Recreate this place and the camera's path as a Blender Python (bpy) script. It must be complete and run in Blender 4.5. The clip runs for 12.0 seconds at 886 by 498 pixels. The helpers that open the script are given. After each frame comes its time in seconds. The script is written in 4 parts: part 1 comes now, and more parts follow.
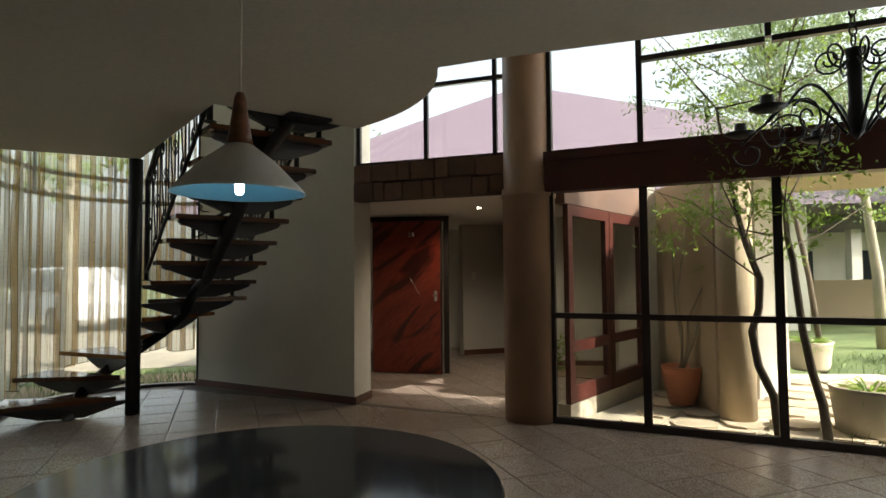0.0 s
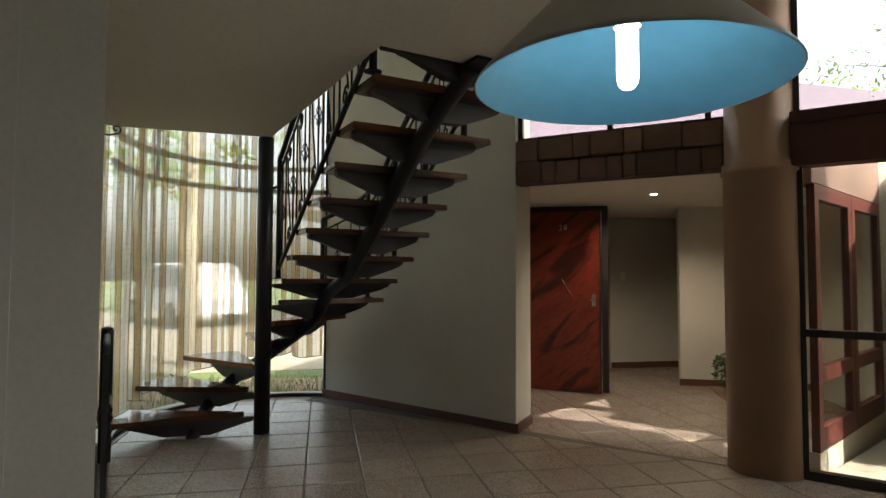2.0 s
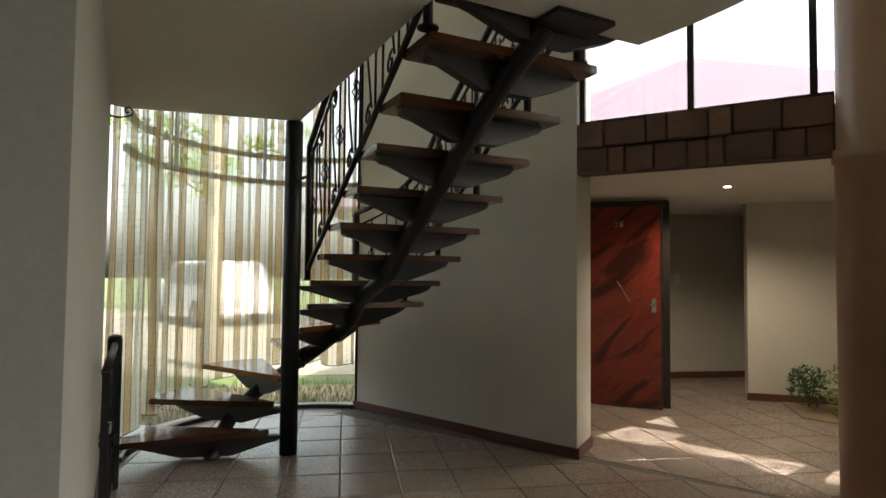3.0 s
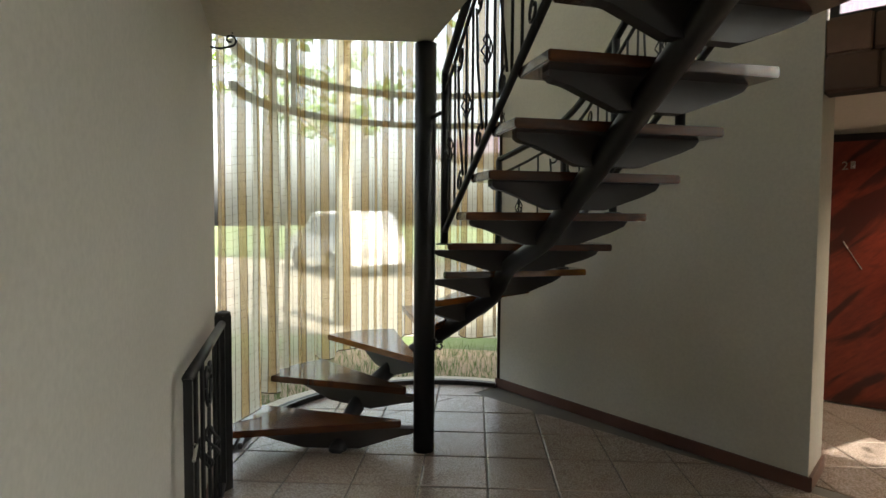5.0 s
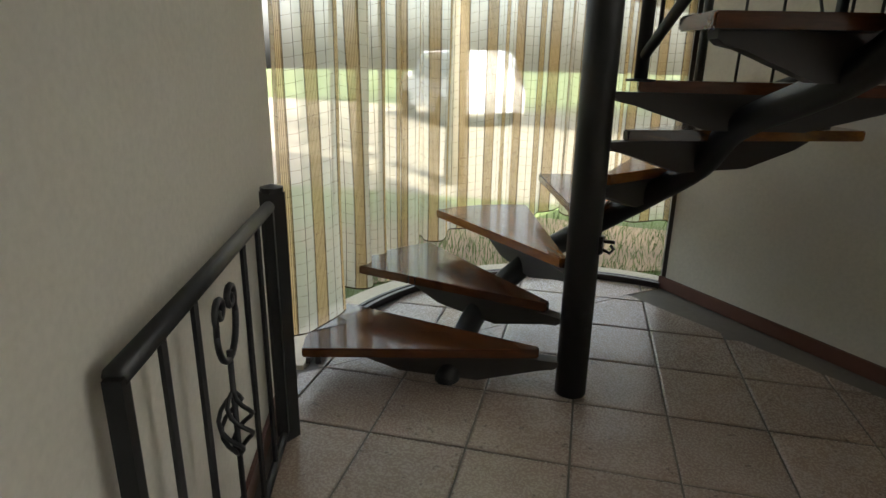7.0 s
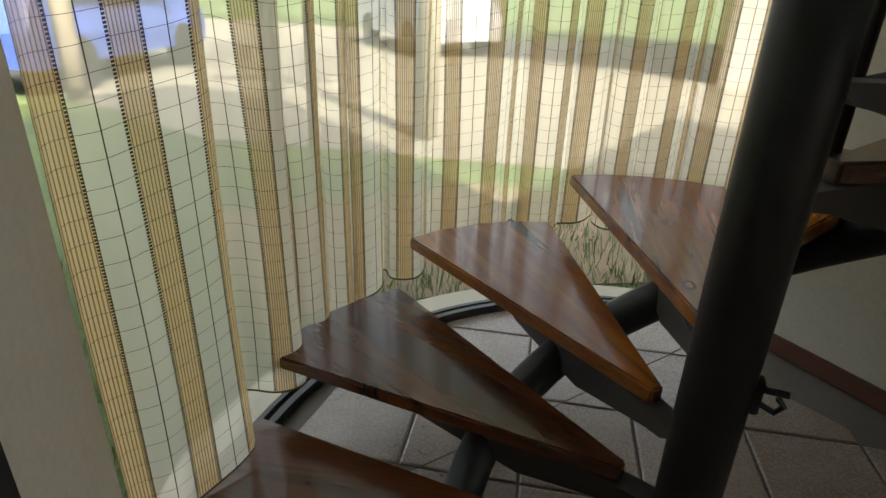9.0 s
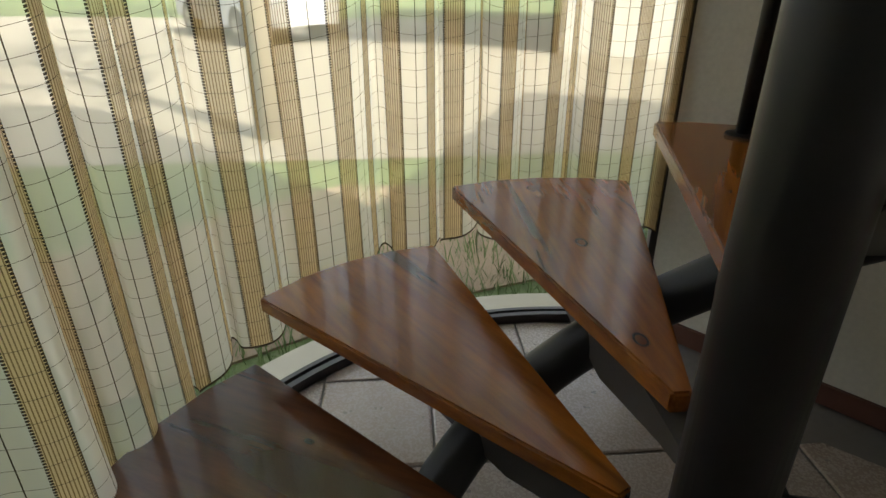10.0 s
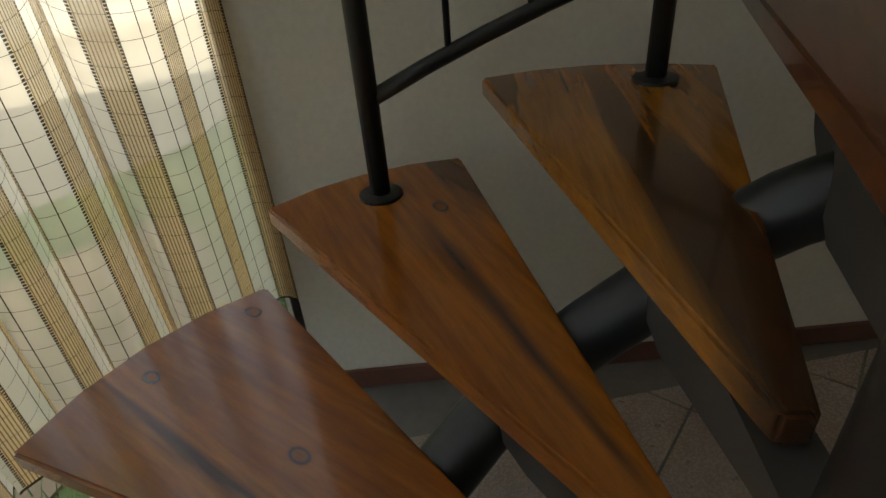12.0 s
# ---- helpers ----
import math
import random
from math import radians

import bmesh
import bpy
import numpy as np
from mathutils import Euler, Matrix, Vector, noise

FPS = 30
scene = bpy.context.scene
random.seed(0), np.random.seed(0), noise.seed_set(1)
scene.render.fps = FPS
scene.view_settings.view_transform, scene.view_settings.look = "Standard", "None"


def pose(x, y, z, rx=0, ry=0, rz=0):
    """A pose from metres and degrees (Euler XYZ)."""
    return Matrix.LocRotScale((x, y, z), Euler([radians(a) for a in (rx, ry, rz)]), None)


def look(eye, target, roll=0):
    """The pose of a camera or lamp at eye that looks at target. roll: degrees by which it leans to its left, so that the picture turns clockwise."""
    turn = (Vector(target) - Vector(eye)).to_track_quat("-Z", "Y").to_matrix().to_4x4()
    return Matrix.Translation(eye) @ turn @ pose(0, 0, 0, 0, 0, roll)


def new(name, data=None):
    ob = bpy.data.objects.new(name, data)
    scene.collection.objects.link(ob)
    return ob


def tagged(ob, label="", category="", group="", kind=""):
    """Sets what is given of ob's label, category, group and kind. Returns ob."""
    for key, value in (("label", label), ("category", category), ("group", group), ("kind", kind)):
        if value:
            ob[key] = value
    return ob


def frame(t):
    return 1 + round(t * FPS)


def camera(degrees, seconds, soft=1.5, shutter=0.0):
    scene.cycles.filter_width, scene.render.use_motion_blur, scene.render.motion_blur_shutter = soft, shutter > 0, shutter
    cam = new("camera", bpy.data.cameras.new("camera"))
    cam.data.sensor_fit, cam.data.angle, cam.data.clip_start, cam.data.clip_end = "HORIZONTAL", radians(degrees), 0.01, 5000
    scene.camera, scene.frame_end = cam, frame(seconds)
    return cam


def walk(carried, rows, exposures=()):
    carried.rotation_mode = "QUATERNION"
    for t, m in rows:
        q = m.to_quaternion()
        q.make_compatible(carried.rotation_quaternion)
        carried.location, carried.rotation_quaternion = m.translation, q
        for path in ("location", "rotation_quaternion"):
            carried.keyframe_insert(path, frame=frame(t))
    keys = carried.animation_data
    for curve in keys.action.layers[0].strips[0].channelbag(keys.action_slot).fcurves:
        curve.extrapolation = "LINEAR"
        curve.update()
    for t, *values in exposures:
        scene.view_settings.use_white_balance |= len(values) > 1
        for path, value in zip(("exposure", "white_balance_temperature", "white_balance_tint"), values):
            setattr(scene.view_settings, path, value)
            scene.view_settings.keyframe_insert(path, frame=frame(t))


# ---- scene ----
cam = camera(74.0, 12.0)
PATH = [
    (0, (0.321, -0.001, 1.245), (0.156, 1.99, 1.337), -0.5),
    (0.5, (0.133, 0.194, 1.252), (-0.153, 2.172, 1.342), -0.1),
    (1, (-0.082, 0.435, 1.257), (-0.457, 2.398, 1.348), 0.2),
    (1.5, (-0.321, 0.68, 1.268), (-0.748, 2.632, 1.354), 0.3),
    (2, (-0.507, 0.948, 1.257), (-0.968, 2.892, 1.346), 0.2),
    (2.5, (-0.676, 1.233, 1.256), (-1.174, 3.168, 1.348), 0.5),
    (4.5, (-1.19, 2.001, 1.417), (-1.971, 3.842, 1.397), 0.1),
    (5, (-1.302, 2.255, 1.362), (-2.239, 4.019, 1.262), 0.4),
    (5.5, (-1.441, 2.485, 1.303), (-2.521, 4.149, 1.046), 0.6),
    (6, (-1.655, 2.695, 1.272), (-2.801, 4.284, 0.867), 1.0),
    (6.5, (-1.874, 2.956, 1.259), (-3.051, 4.489, 0.746), 1.3),
    (8.5, (-2.746, 3.991, 1.318), (-3.864, 5.448, 0.527), 1.4),
    (9, (-2.914, 4.198, 1.298), (-3.952, 5.693, 0.469), 1.9),
    (9.5, (-3.029, 4.427, 1.317), (-3.902, 5.989, 0.423), 1.1),
    (10, (-3.145, 4.582, 1.273), (-3.783, 6.262, 0.395), -0.3),
    (10.5, (-3.2, 4.775, 1.318), (-3.559, 6.505, 0.38), -1.7),
    (11, (-3.26, 4.941, 1.345), (-3.286, 6.665, 0.331), -2.4),
    (11.5, (-3.28, 5.086, 1.368), (-2.936, 6.758, 0.326), -3.9),
    (12, (-3.312, 5.183, 1.437), (-2.591, 6.694, 0.343), -4.8),
]
EXPOSURES = [(0.0, 1.4), (1.5, 1.62), (2.5, 1.92), (4.5, 2.15), (6.7, 2.2), (8.5, 2.0), (9.5, 1.88), (10.5, 1.86), (12.0, 1.95)]
walk(cam, [(t, look(e, g, r)) for t, e, g, r in PATH], EXPOSURES)

# ---- world, sun and exposure ----
SUN_FROM = Vector((0.935, -0.355, 0.80)).normalized()
world = bpy.data.worlds.new("sky")
scene.world = world
world.use_nodes = True
wn = world.node_tree
sky = wn.nodes.new("ShaderNodeTexSky")
sky.sky_type = "NISHITA"
sky.sun_disc = False
sky.sun_elevation = math.asin(SUN_FROM.z)
sky.sun_rotation = math.atan2(SUN_FROM.x, SUN_FROM.y)
sky.dust_density = 7.0
sky.air_density = 1.4
wn.nodes["Background"].inputs["Strength"].default_value = 0.15
haze = wn.nodes.new("ShaderNodeHueSaturation")
haze.inputs["Saturation"].default_value, haze.inputs["Value"].default_value = 0.40, 1.25
wn.links.new(sky.outputs[0], haze.inputs["Color"])
wn.links.new(haze.outputs[0], wn.nodes["Background"].inputs["Color"])
sun_data = bpy.data.lights.new("sun", "SUN")
sun_data.energy, sun_data.angle, sun_data.color = 3.8, radians(0.5), (1.0, 0.93, 0.80)
sun = new("sun", sun_data)
sun.matrix_world = look(SUN_FROM * 30, (0, 0, 0))


def sky_lamp(name, centre, towards, wide, high, watts):
    """An area lamp added in a window opening to stand in for the sky's light."""
    data = bpy.data.lights.new(name, "AREA")
    data.shape, data.size, data.size_y, data.energy, data.color = "RECTANGLE", wide, high, watts, (0.86, 0.93, 1.0)
    ob = new(name, data)
    ob.matrix_world = look(centre, towards)


sky_lamp("sky_fill_high", (3.2, 4.30, 4.2), (2.6, 2.6, 2.9), 4.4, 1.3, 2)
# Added fill inside an out-of-view low pane, to brighten the side wall.
sky_lamp("sky_fill_court", (5.10, 3.66, 1.15), (4.12, 0.83, 1.15), 1.1, 1.9, 20)
sky_lamp("sky_fill_bay", (-3.75, 6.05, 3.9), (-2.6, 4.8, 2.2), 1.6, 1.6, 1)
down_data = bpy.data.lights.new("downlight_beam", "SPOT")
down_data.energy, down_data.color, down_data.spot_size, down_data.spot_blend, down_data.shadow_soft_size = 26, (1.0, 0.84, 0.62), radians(150), 0.6, 0.025
new("downlight_beam", down_data).matrix_world = pose(0.18, 6.98, 2.04)


# ---- materials ----
def nodes_of(name):
    m = bpy.data.materials.new(name)
    m.use_nodes = True
    t = m.node_tree
    return m, t, t.nodes["Principled BSDF"]


def mix_colour(t, fac, a, b):
    n = t.nodes.new("ShaderNodeMix")
    n.data_type = "RGBA"
    for sock, v in ((n.inputs[0], fac), (n.inputs[6], a), (n.inputs[7], b)):
        if hasattr(v, "is_linked"):
            t.links.new(v, sock)
        else:
            sock.default_value = v if isinstance(v, (int, float)) else (*v, 1.0)
    return n.outputs[2]


def noise_of(t, vector, scale, detail=4.0, rough=0.55, stretch=(1, 1, 1), distortion=0.0):
    mp = t.nodes.new("ShaderNodeMapping")
    mp.inputs["Scale"].default_value = stretch
    t.links.new(vector, mp.inputs["Vector"])
    n = t.nodes.new("ShaderNodeTexNoise")
    n.inputs["Scale"].default_value, n.inputs["Detail"].default_value = scale, detail
    n.inputs["Roughness"].default_value, n.inputs["Distortion"].default_value = rough, distortion
    t.links.new(mp.outputs[0], n.inputs["Vector"])
    return n.outputs["Fac"]


def ramp(t, fac, lo, hi, a=0.0, b=1.0):
    n = t.nodes.new("ShaderNodeMapRange")
    n.inputs["From Min"].default_value, n.inputs["From Max"].default_value = lo, hi
    n.inputs["To Min"].default_value, n.inputs["To Max"].default_value = a, b
    t.links.new(fac, n.inputs["Value"])
    return n.outputs[0]


def calc(t, op, a, b=None):
    n = t.nodes.new("ShaderNodeMath")
    n.operation = op
    for i, v in enumerate((a, b)):
        if v is None:
            continue
        if hasattr(v, "is_linked"):
            t.links.new(v, n.inputs[i])
        else:
            n.inputs[i].default_value = v
    return n.outputs[0]


def bump_of(t, p, height, strength, distance):
    n = t.nodes.new("ShaderNodeBump")
    n.inputs["Strength"].default_value, n.inputs["Distance"].default_value = strength, distance
    t.links.new(height, n.inputs["Height"])
    t.links.new(n.outputs[0], p.inputs["Normal"])


def surface(name, colour, rough=0.6, metal=0.0, vary=0.12, grain=30.0, coarse=2.0, bump=0.15, depth=0.004, second=None, by_object=0.0, space="Object", speck=0.35, detail=5.0):
    """A plain surface: base colour varied at two scales, with fine relief."""
    m, t, p = nodes_of(name)
    tc = t.nodes.new("ShaderNodeTexCoord").outputs[space]
    if by_object:
        move = t.nodes.new("ShaderNodeVectorMath")
        move.operation = "ADD"
        t.links.new(tc, move.inputs[0])
        t.links.new(calc(t, "MULTIPLY", t.nodes.new("ShaderNodeObjectInfo").outputs["Random"], 91.0), move.inputs[1])
        tc = move.outputs[0]
    fine, wide = noise_of(t, tc, grain), noise_of(t, tc, coarse, detail)
    dark = tuple(c * (1 - vary) for c in colour)
    light = second or tuple(min(1.0, c * (1 + vary)) for c in colour)
    col = mix_colour(t, ramp(t, wide, 0.3, 0.7), dark, light)
    col = mix_colour(t, ramp(t, fine, 0.35, 0.75, 0.0, speck), col, tuple(c * 0.72 for c in colour))
    if by_object:
        info = t.nodes.new("ShaderNodeObjectInfo").outputs["Random"]
        hsv = t.nodes.new("ShaderNodeHueSaturation")
        t.links.new(ramp(t, info, 0, 1, 1 - by_object, 1 + by_object), hsv.inputs["Value"])
        t.links.new(col, hsv.inputs["Color"])
        col = hsv.outputs[0]
    t.links.new(col, p.inputs["Base Color"])
    t.links.new(ramp(t, wide, 0.2, 0.8, max(0.02, rough - 0.08), min(1, rough + 0.08)), p.inputs["Roughness"])
    p.inputs["Metallic"].default_value = metal
    bump_of(t, p, fine, bump, depth)
    return m


def glazed(name, colour, rough):
    """Cast floor tile: each its own tone, faint clouds, small dark pits, a slightly uneven face."""
    m, t, p = nodes_of(name)
    tc = t.nodes.new("ShaderNodeTexCoord").outputs["Object"]
    rnd = t.nodes.new("ShaderNodeObjectInfo").outputs["Random"]
    move = t.nodes.new("ShaderNodeVectorMath")
    move.operation = "ADD"
    t.links.new(tc, move.inputs[0])
    t.links.new(calc(t, "MULTIPLY", rnd, 91.0), move.inputs[1])
    v = move.outputs[0]
    cloud, fine, pit = noise_of(t, v, 7.0, 3.5, 0.62), noise_of(t, v, 120.0, 2.0), noise_of(t, v, 38.0, 1.0)
    col = mix_colour(t, ramp(t, cloud, 0.15, 0.85), (colour[0] * 0.84, colour[1] * 0.74, colour[2] * 0.68), tuple(c * 1.14 for c in colour))
    col = mix_colour(t, ramp(t, fine, 0.3, 0.7, 0.0, 0.05), col, (colour[0] * 0.85, colour[1] * 0.70, colour[2] * 0.62))
    hole = ramp(t, pit, 0.70, 0.76)
    col = mix_colour(t, calc(t, "MULTIPLY", hole, 0.6), col, tuple(c * 0.35 for c in colour))
    hsv = t.nodes.new("ShaderNodeHueSaturation")
    t.links.new(ramp(t, rnd, 0, 1, 0.93, 1.07), hsv.inputs["Value"])
    t.links.new(col, hsv.inputs["Color"])
    t.links.new(hsv.outputs[0], p.inputs["Base Color"])
    t.links.new(ramp(t, fine, 0.3, 0.7, rough - 0.03, rough + 0.05), p.inputs["Roughness"])
    bump_of(t, p, calc(t, "SUBTRACT", calc(t, "MULTIPLY", cloud, 0.6), hole), 0.08, 0.0015)
    return m


def wood(name, dark, mid, light, rough=0.28, along=(1.2, 9.0, 9.0), streak=0.5, olive=0.0, lean=0.0, coat=0.0):
    """Varnished boards: long grain, dark heart streaks, a few knots."""
    m, t, p = nodes_of(name)
    tc = t.nodes.new("ShaderNodeTexCoord").outputs["Object"]
    shift = t.nodes.new("ShaderNodeVectorMath")
    shift.operation = "ADD"
    rnd = t.nodes.new("ShaderNodeObjectInfo").outputs["Random"]
    t.links.new(tc, shift.inputs[0])
    comb = t.nodes.new("ShaderNodeCombineXYZ")
    for k, f in enumerate((37.0, 61.0, 23.0)):
        t.links.new(calc(t, "MULTIPLY", rnd, f), comb.inputs[k])
    t.links.new(comb.outputs[0], shift.inputs[1])
    v = shift.outputs[0]
    if lean:
        turn = t.nodes.new("ShaderNodeMapping")
        turn.inputs["Rotation"].default_value = (0, radians(lean), 0)
        t.links.new(v, turn.inputs["Vector"])
        v = turn.outputs[0]
    broad = noise_of(t, v, 1.1, 3.0, 0.5, along, 0.9)
    fibre = noise_of(t, v, 9.0, 6.0, 0.7, along, 0.3)
    knots = t.nodes.new("ShaderNodeTexVoronoi")
    knots.inputs["Scale"].default_value = 6.5
    mp = t.nodes.new("ShaderNodeMapping")
    mp.inputs["Scale"].default_value = (0.75, 1.2, 0.0)
    t.links.new(v, mp.inputs["Vector"])
    t.links.new(mp.outputs[0], knots.inputs["Vector"])
    col = mix_colour(t, ramp(t, broad, 0.30, 0.70), mid, light)
    col = mix_colour(t, calc(t, "MULTIPLY", ramp(t, calc(t, "FRACT", calc(t, "MULTIPLY", rnd, 7.3)), 0.25, 0.75), olive), col, tuple(c * k for c, k in zip(light, (0.78, 1.02, 1.0))))
    col = mix_colour(t, ramp(t, broad, 0.52, 0.63, 0.0, streak), col, dark)
    col = mix_colour(t, ramp(t, fibre, 0.38, 0.72, 0.0, 0.55), col, tuple(c * 0.38 for c in mid))
    col = mix_colour(t, ramp(t, knots.outputs["Distance"], 0.05, 0.16, 0.45, 0.0), col, tuple(c * 0.45 for c in mid))
    ring = calc(t, "ABSOLUTE", calc(t, "SUBTRACT", knots.outputs["Distance"], calc(t, "ADD", 0.075, calc(t, "MULTIPLY", fibre, 0.03))))
    col = mix_colour(t, ramp(t, ring, 0.008, 0.026, 0.9, 0.0), col, dark)
    hsv = t.nodes.new("ShaderNodeHueSaturation")
    t.links.new(ramp(t, rnd, 0, 1, 0.72, 1.08), hsv.inputs["Value"])
    t.links.new(col, hsv.inputs["Color"])
    t.links.new(hsv.outputs[0], p.inputs["Base Color"])
    t.links.new(ramp(t, fibre, 0.2, 0.8, rough - 0.06, rough + 0.12), p.inputs["Roughness"])
    p.inputs["Coat Weight"].default_value, p.inputs["Coat Roughness"].default_value = coat, 0.06
    bump_of(t, p, fibre, 0.10, 0.002)
    return m


def glass_of(name, tint=(1, 1, 1), haze=0.0):
    m, t, p = nodes_of(name)
    out = t.nodes["Material Output"]
    tr, gl = t.nodes.new("ShaderNodeBsdfTransparent"), t.nodes.new("ShaderNodeBsdfGlossy")
    tr.inputs["Color"].default_value = (*tint, 1)
    gl.inputs["Roughness"].default_value = 0.01
    facing = t.nodes.new("ShaderNodeLayerWeight").outputs["Facing"]
    mx = t.nodes.new("ShaderNodeMixShader")
    t.links.new(calc(t, "ADD", calc(t, "MULTIPLY", calc(t, "POWER", facing, 5.0), 0.8), 0.025), mx.inputs[0])
    t.links.new(tr.outputs[0], mx.inputs[1])
    t.links.new(gl.outputs[0], mx.inputs[2])
    t.links.new(mx.outputs[0], out.inputs["Surface"])
    t.nodes.remove(p)
    return m


def sheer(name):
    """Sheer curtain cloth: ribbed sand bands with dark edge threads, open net between, thin weft threads."""
    m, t, p = nodes_of(name)
    out = t.nodes["Material Output"]
    uv = t.nodes.new("ShaderNodeUVMap").outputs[0]
    sep = t.nodes.new("ShaderNodeSeparateXYZ")
    t.links.new(uv, sep.inputs[0])
    u, v = sep.outputs[0], sep.outputs[1]
    wob = noise_of(t, uv, 3.0, 2.0)
    pos = calc(t, "FRACT", calc(t, "DIVIDE", u, 0.152))
    band = calc(t, "LESS_THAN", pos, 0.42)
    e1 = calc(t, "LESS_THAN", calc(t, "ABSOLUTE", calc(t, "SUBTRACT", pos, 0.42)), 0.022)
    e2 = calc(t, "LESS_THAN", pos, 0.042)
    dash = calc(t, "GREATER_THAN", calc(t, "FRACT", calc(t, "MULTIPLY", v, 150.0)), 0.3)
    edge = calc(t, "MULTIPLY", calc(t, "MAXIMUM", e1, e2), dash)
    mid = calc(t, "LESS_THAN", calc(t, "ABSOLUTE", calc(t, "SUBTRACT", pos, 0.71)), 0.008)
    rib = calc(t, "GREATER_THAN", calc(t, "FRACT", calc(t, "MULTIPLY", pos, 21.43)), 0.34)
    wv = calc(t, "ADD", calc(t, "DIVIDE", v, 0.047), calc(t, "MULTIPLY", wob, 0.5))
    weft = calc(t, "LESS_THAN", calc(t, "FRACT", wv), 0.02)
    hem = calc(t, "LESS_THAN", v, 0.007)
    thread = calc(t, "MAXIMUM", calc(t, "MAXIMUM", edge, mid), calc(t, "MAXIMUM", weft, hem))
    col = mix_colour(t, band, (0.93, 0.86, 0.70), (0.66, 0.46, 0.23))
    col = mix_colour(t, calc(t, "MULTIPLY", band, calc(t, "SUBTRACT", 1.0, rib)), col, (0.24, 0.15, 0.06))
    col = mix_colour(t, thread, col, (0.045, 0.03, 0.018))
    cover = calc(t, "ADD", calc(t, "MULTIPLY", band, 0.34), 0.48)
    cover = calc(t, "MAXIMUM", cover, calc(t, "MULTIPLY", thread, 0.95))
    dif, tra, tp = (t.nodes.new("ShaderNodeBsdf" + k) for k in ("Diffuse", "Translucent", "Transparent"))
    for n in (dif, tra):
        t.links.new(col, n.inputs["Color"])
    cloth = t.nodes.new("ShaderNodeMixShader")
    cloth.inputs[0].default_value = 0.68
    t.links.new(dif.outputs[0], cloth.inputs[1])
    t.links.new(tra.outputs[0], cloth.inputs[2])
    mx = t.nodes.new("ShaderNodeMixShader")
    t.links.new(cover, mx.inputs[0])
    t.links.new(tp.outputs[0], mx.inputs[1])
    t.links.new(cloth.outputs[0], mx.inputs[2])
    t.links.new(mx.outputs[0], out.inputs["Surface"])
    t.nodes.remove(p)
    return m


def glow(name, colour, strength):
    m, t, p = nodes_of(name)
    p.inputs["Emission Color"].default_value = (*colour, 1)
    p.inputs["Emission Strength"].default_value = strength
    p.inputs["Base Color"].default_value = (0.8, 0.8, 0.8, 1)
    return m


def foliage(name, colour, second):
    m = surface(name, colour, 0.5, vary=0.3, grain=6, coarse=1.2, second=second)
    t = m.node_tree
    p, out = t.nodes["Principled BSDF"], t.nodes["Material Output"]
    tl = t.nodes.new("ShaderNodeBsdfTranslucent")
    tl.inputs["Color"].default_value = (*[min(1.0, c * 1.3) for c in second], 1)
    mx = t.nodes.new("ShaderNodeMixShader")
    mx.inputs[0].default_value = 0.45
    t.links.new(p.outputs[0], mx.inputs[1])
    t.links.new(tl.outputs[0], mx.inputs[2])
    t.links.new(mx.outputs[0], out.inputs["Surface"])
    return m


PLASTER = surface("cream_plaster", (0.56, 0.53, 0.465), 0.8, vary=0.05, grain=60, bump=0.06, depth=0.002)
CEILING = surface("ceiling_paint", (0.63, 0.595, 0.52), 0.85, vary=0.04, grain=40, coarse=1.2, bump=0.06, depth=0.003)
TILE = glazed("floor_tile_glaze", (0.285, 0.240, 0.208), 0.26)
GROUT = surface("grout", (0.13, 0.115, 0.10), 0.9, vary=0.2)
SKIRT = surface("skirting_tile", (0.11, 0.045, 0.03), 0.45, vary=0.25, grain=14)
BLACK = surface("black_painted_steel", (0.008, 0.008, 0.009), 0.45, vary=0.3, grain=40, bump=0.2, depth=0.001)
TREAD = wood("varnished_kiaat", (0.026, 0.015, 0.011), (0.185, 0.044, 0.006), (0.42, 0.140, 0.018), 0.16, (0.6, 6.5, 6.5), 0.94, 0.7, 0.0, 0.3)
# Darker version of the tread wood, for treads 1, 2, 7 and the straight flight.
TREADDARKER = wood("varnished_kiaat_darker", (0.020, 0.010, 0.008), (0.085, 0.026, 0.010), (0.17, 0.055, 0.018), 0.16, (0.6, 6.5, 6.5), 0.8, 0.2, 0.0, 0.3)
BRACKET = surface("bracket_steel", (0.034, 0.029, 0.026), 0.5, vary=0.2, grain=50, bump=0.2, depth=0.001)
MAROON = surface("oxblood_timber", (0.075, 0.018, 0.012), 0.45, vary=0.25, grain=25)
FRAME = surface("dark_bronze_frame", (0.022, 0.015, 0.013), 0.4, vary=0.25)
DOORWOOD = wood("red_stained_door", (0.030, 0.006, 0.004), (0.13, 0.016, 0.010), (0.26, 0.04, 0.02), 0.3, (1.1, 1.1, 4.2), 0.95, 0.0, 40.0)
STONE = surface("cladding_stone", (0.15, 0.085, 0.06), 0.8, vary=0.35, grain=18, bump=0.6, depth=0.01, by_object=0.3)
COLUMN = surface("painted_column", (0.33, 0.20, 0.12), 0.42, vary=0.14, grain=5, coarse=1.3, bump=0.06, depth=0.004)
GLASS = glass_of("window_glass", (0.96, 0.98, 0.97))
TABLEGLASS = surface("smoked_table_glass", (0.06, 0.06, 0.062), 0.10, vary=0.1, bump=0.0)
CURTAIN = sheer("sheer_curtain")
WHITE = surface("white_enamel", (0.72, 0.70, 0.64), 0.35, vary=0.04)
# The bulb's bluish light on the shade's inside, put into the base colour.
BLUELIT = surface("blue_lit_enamel", (0.20, 0.47, 0.60), 0.4, vary=0.04)
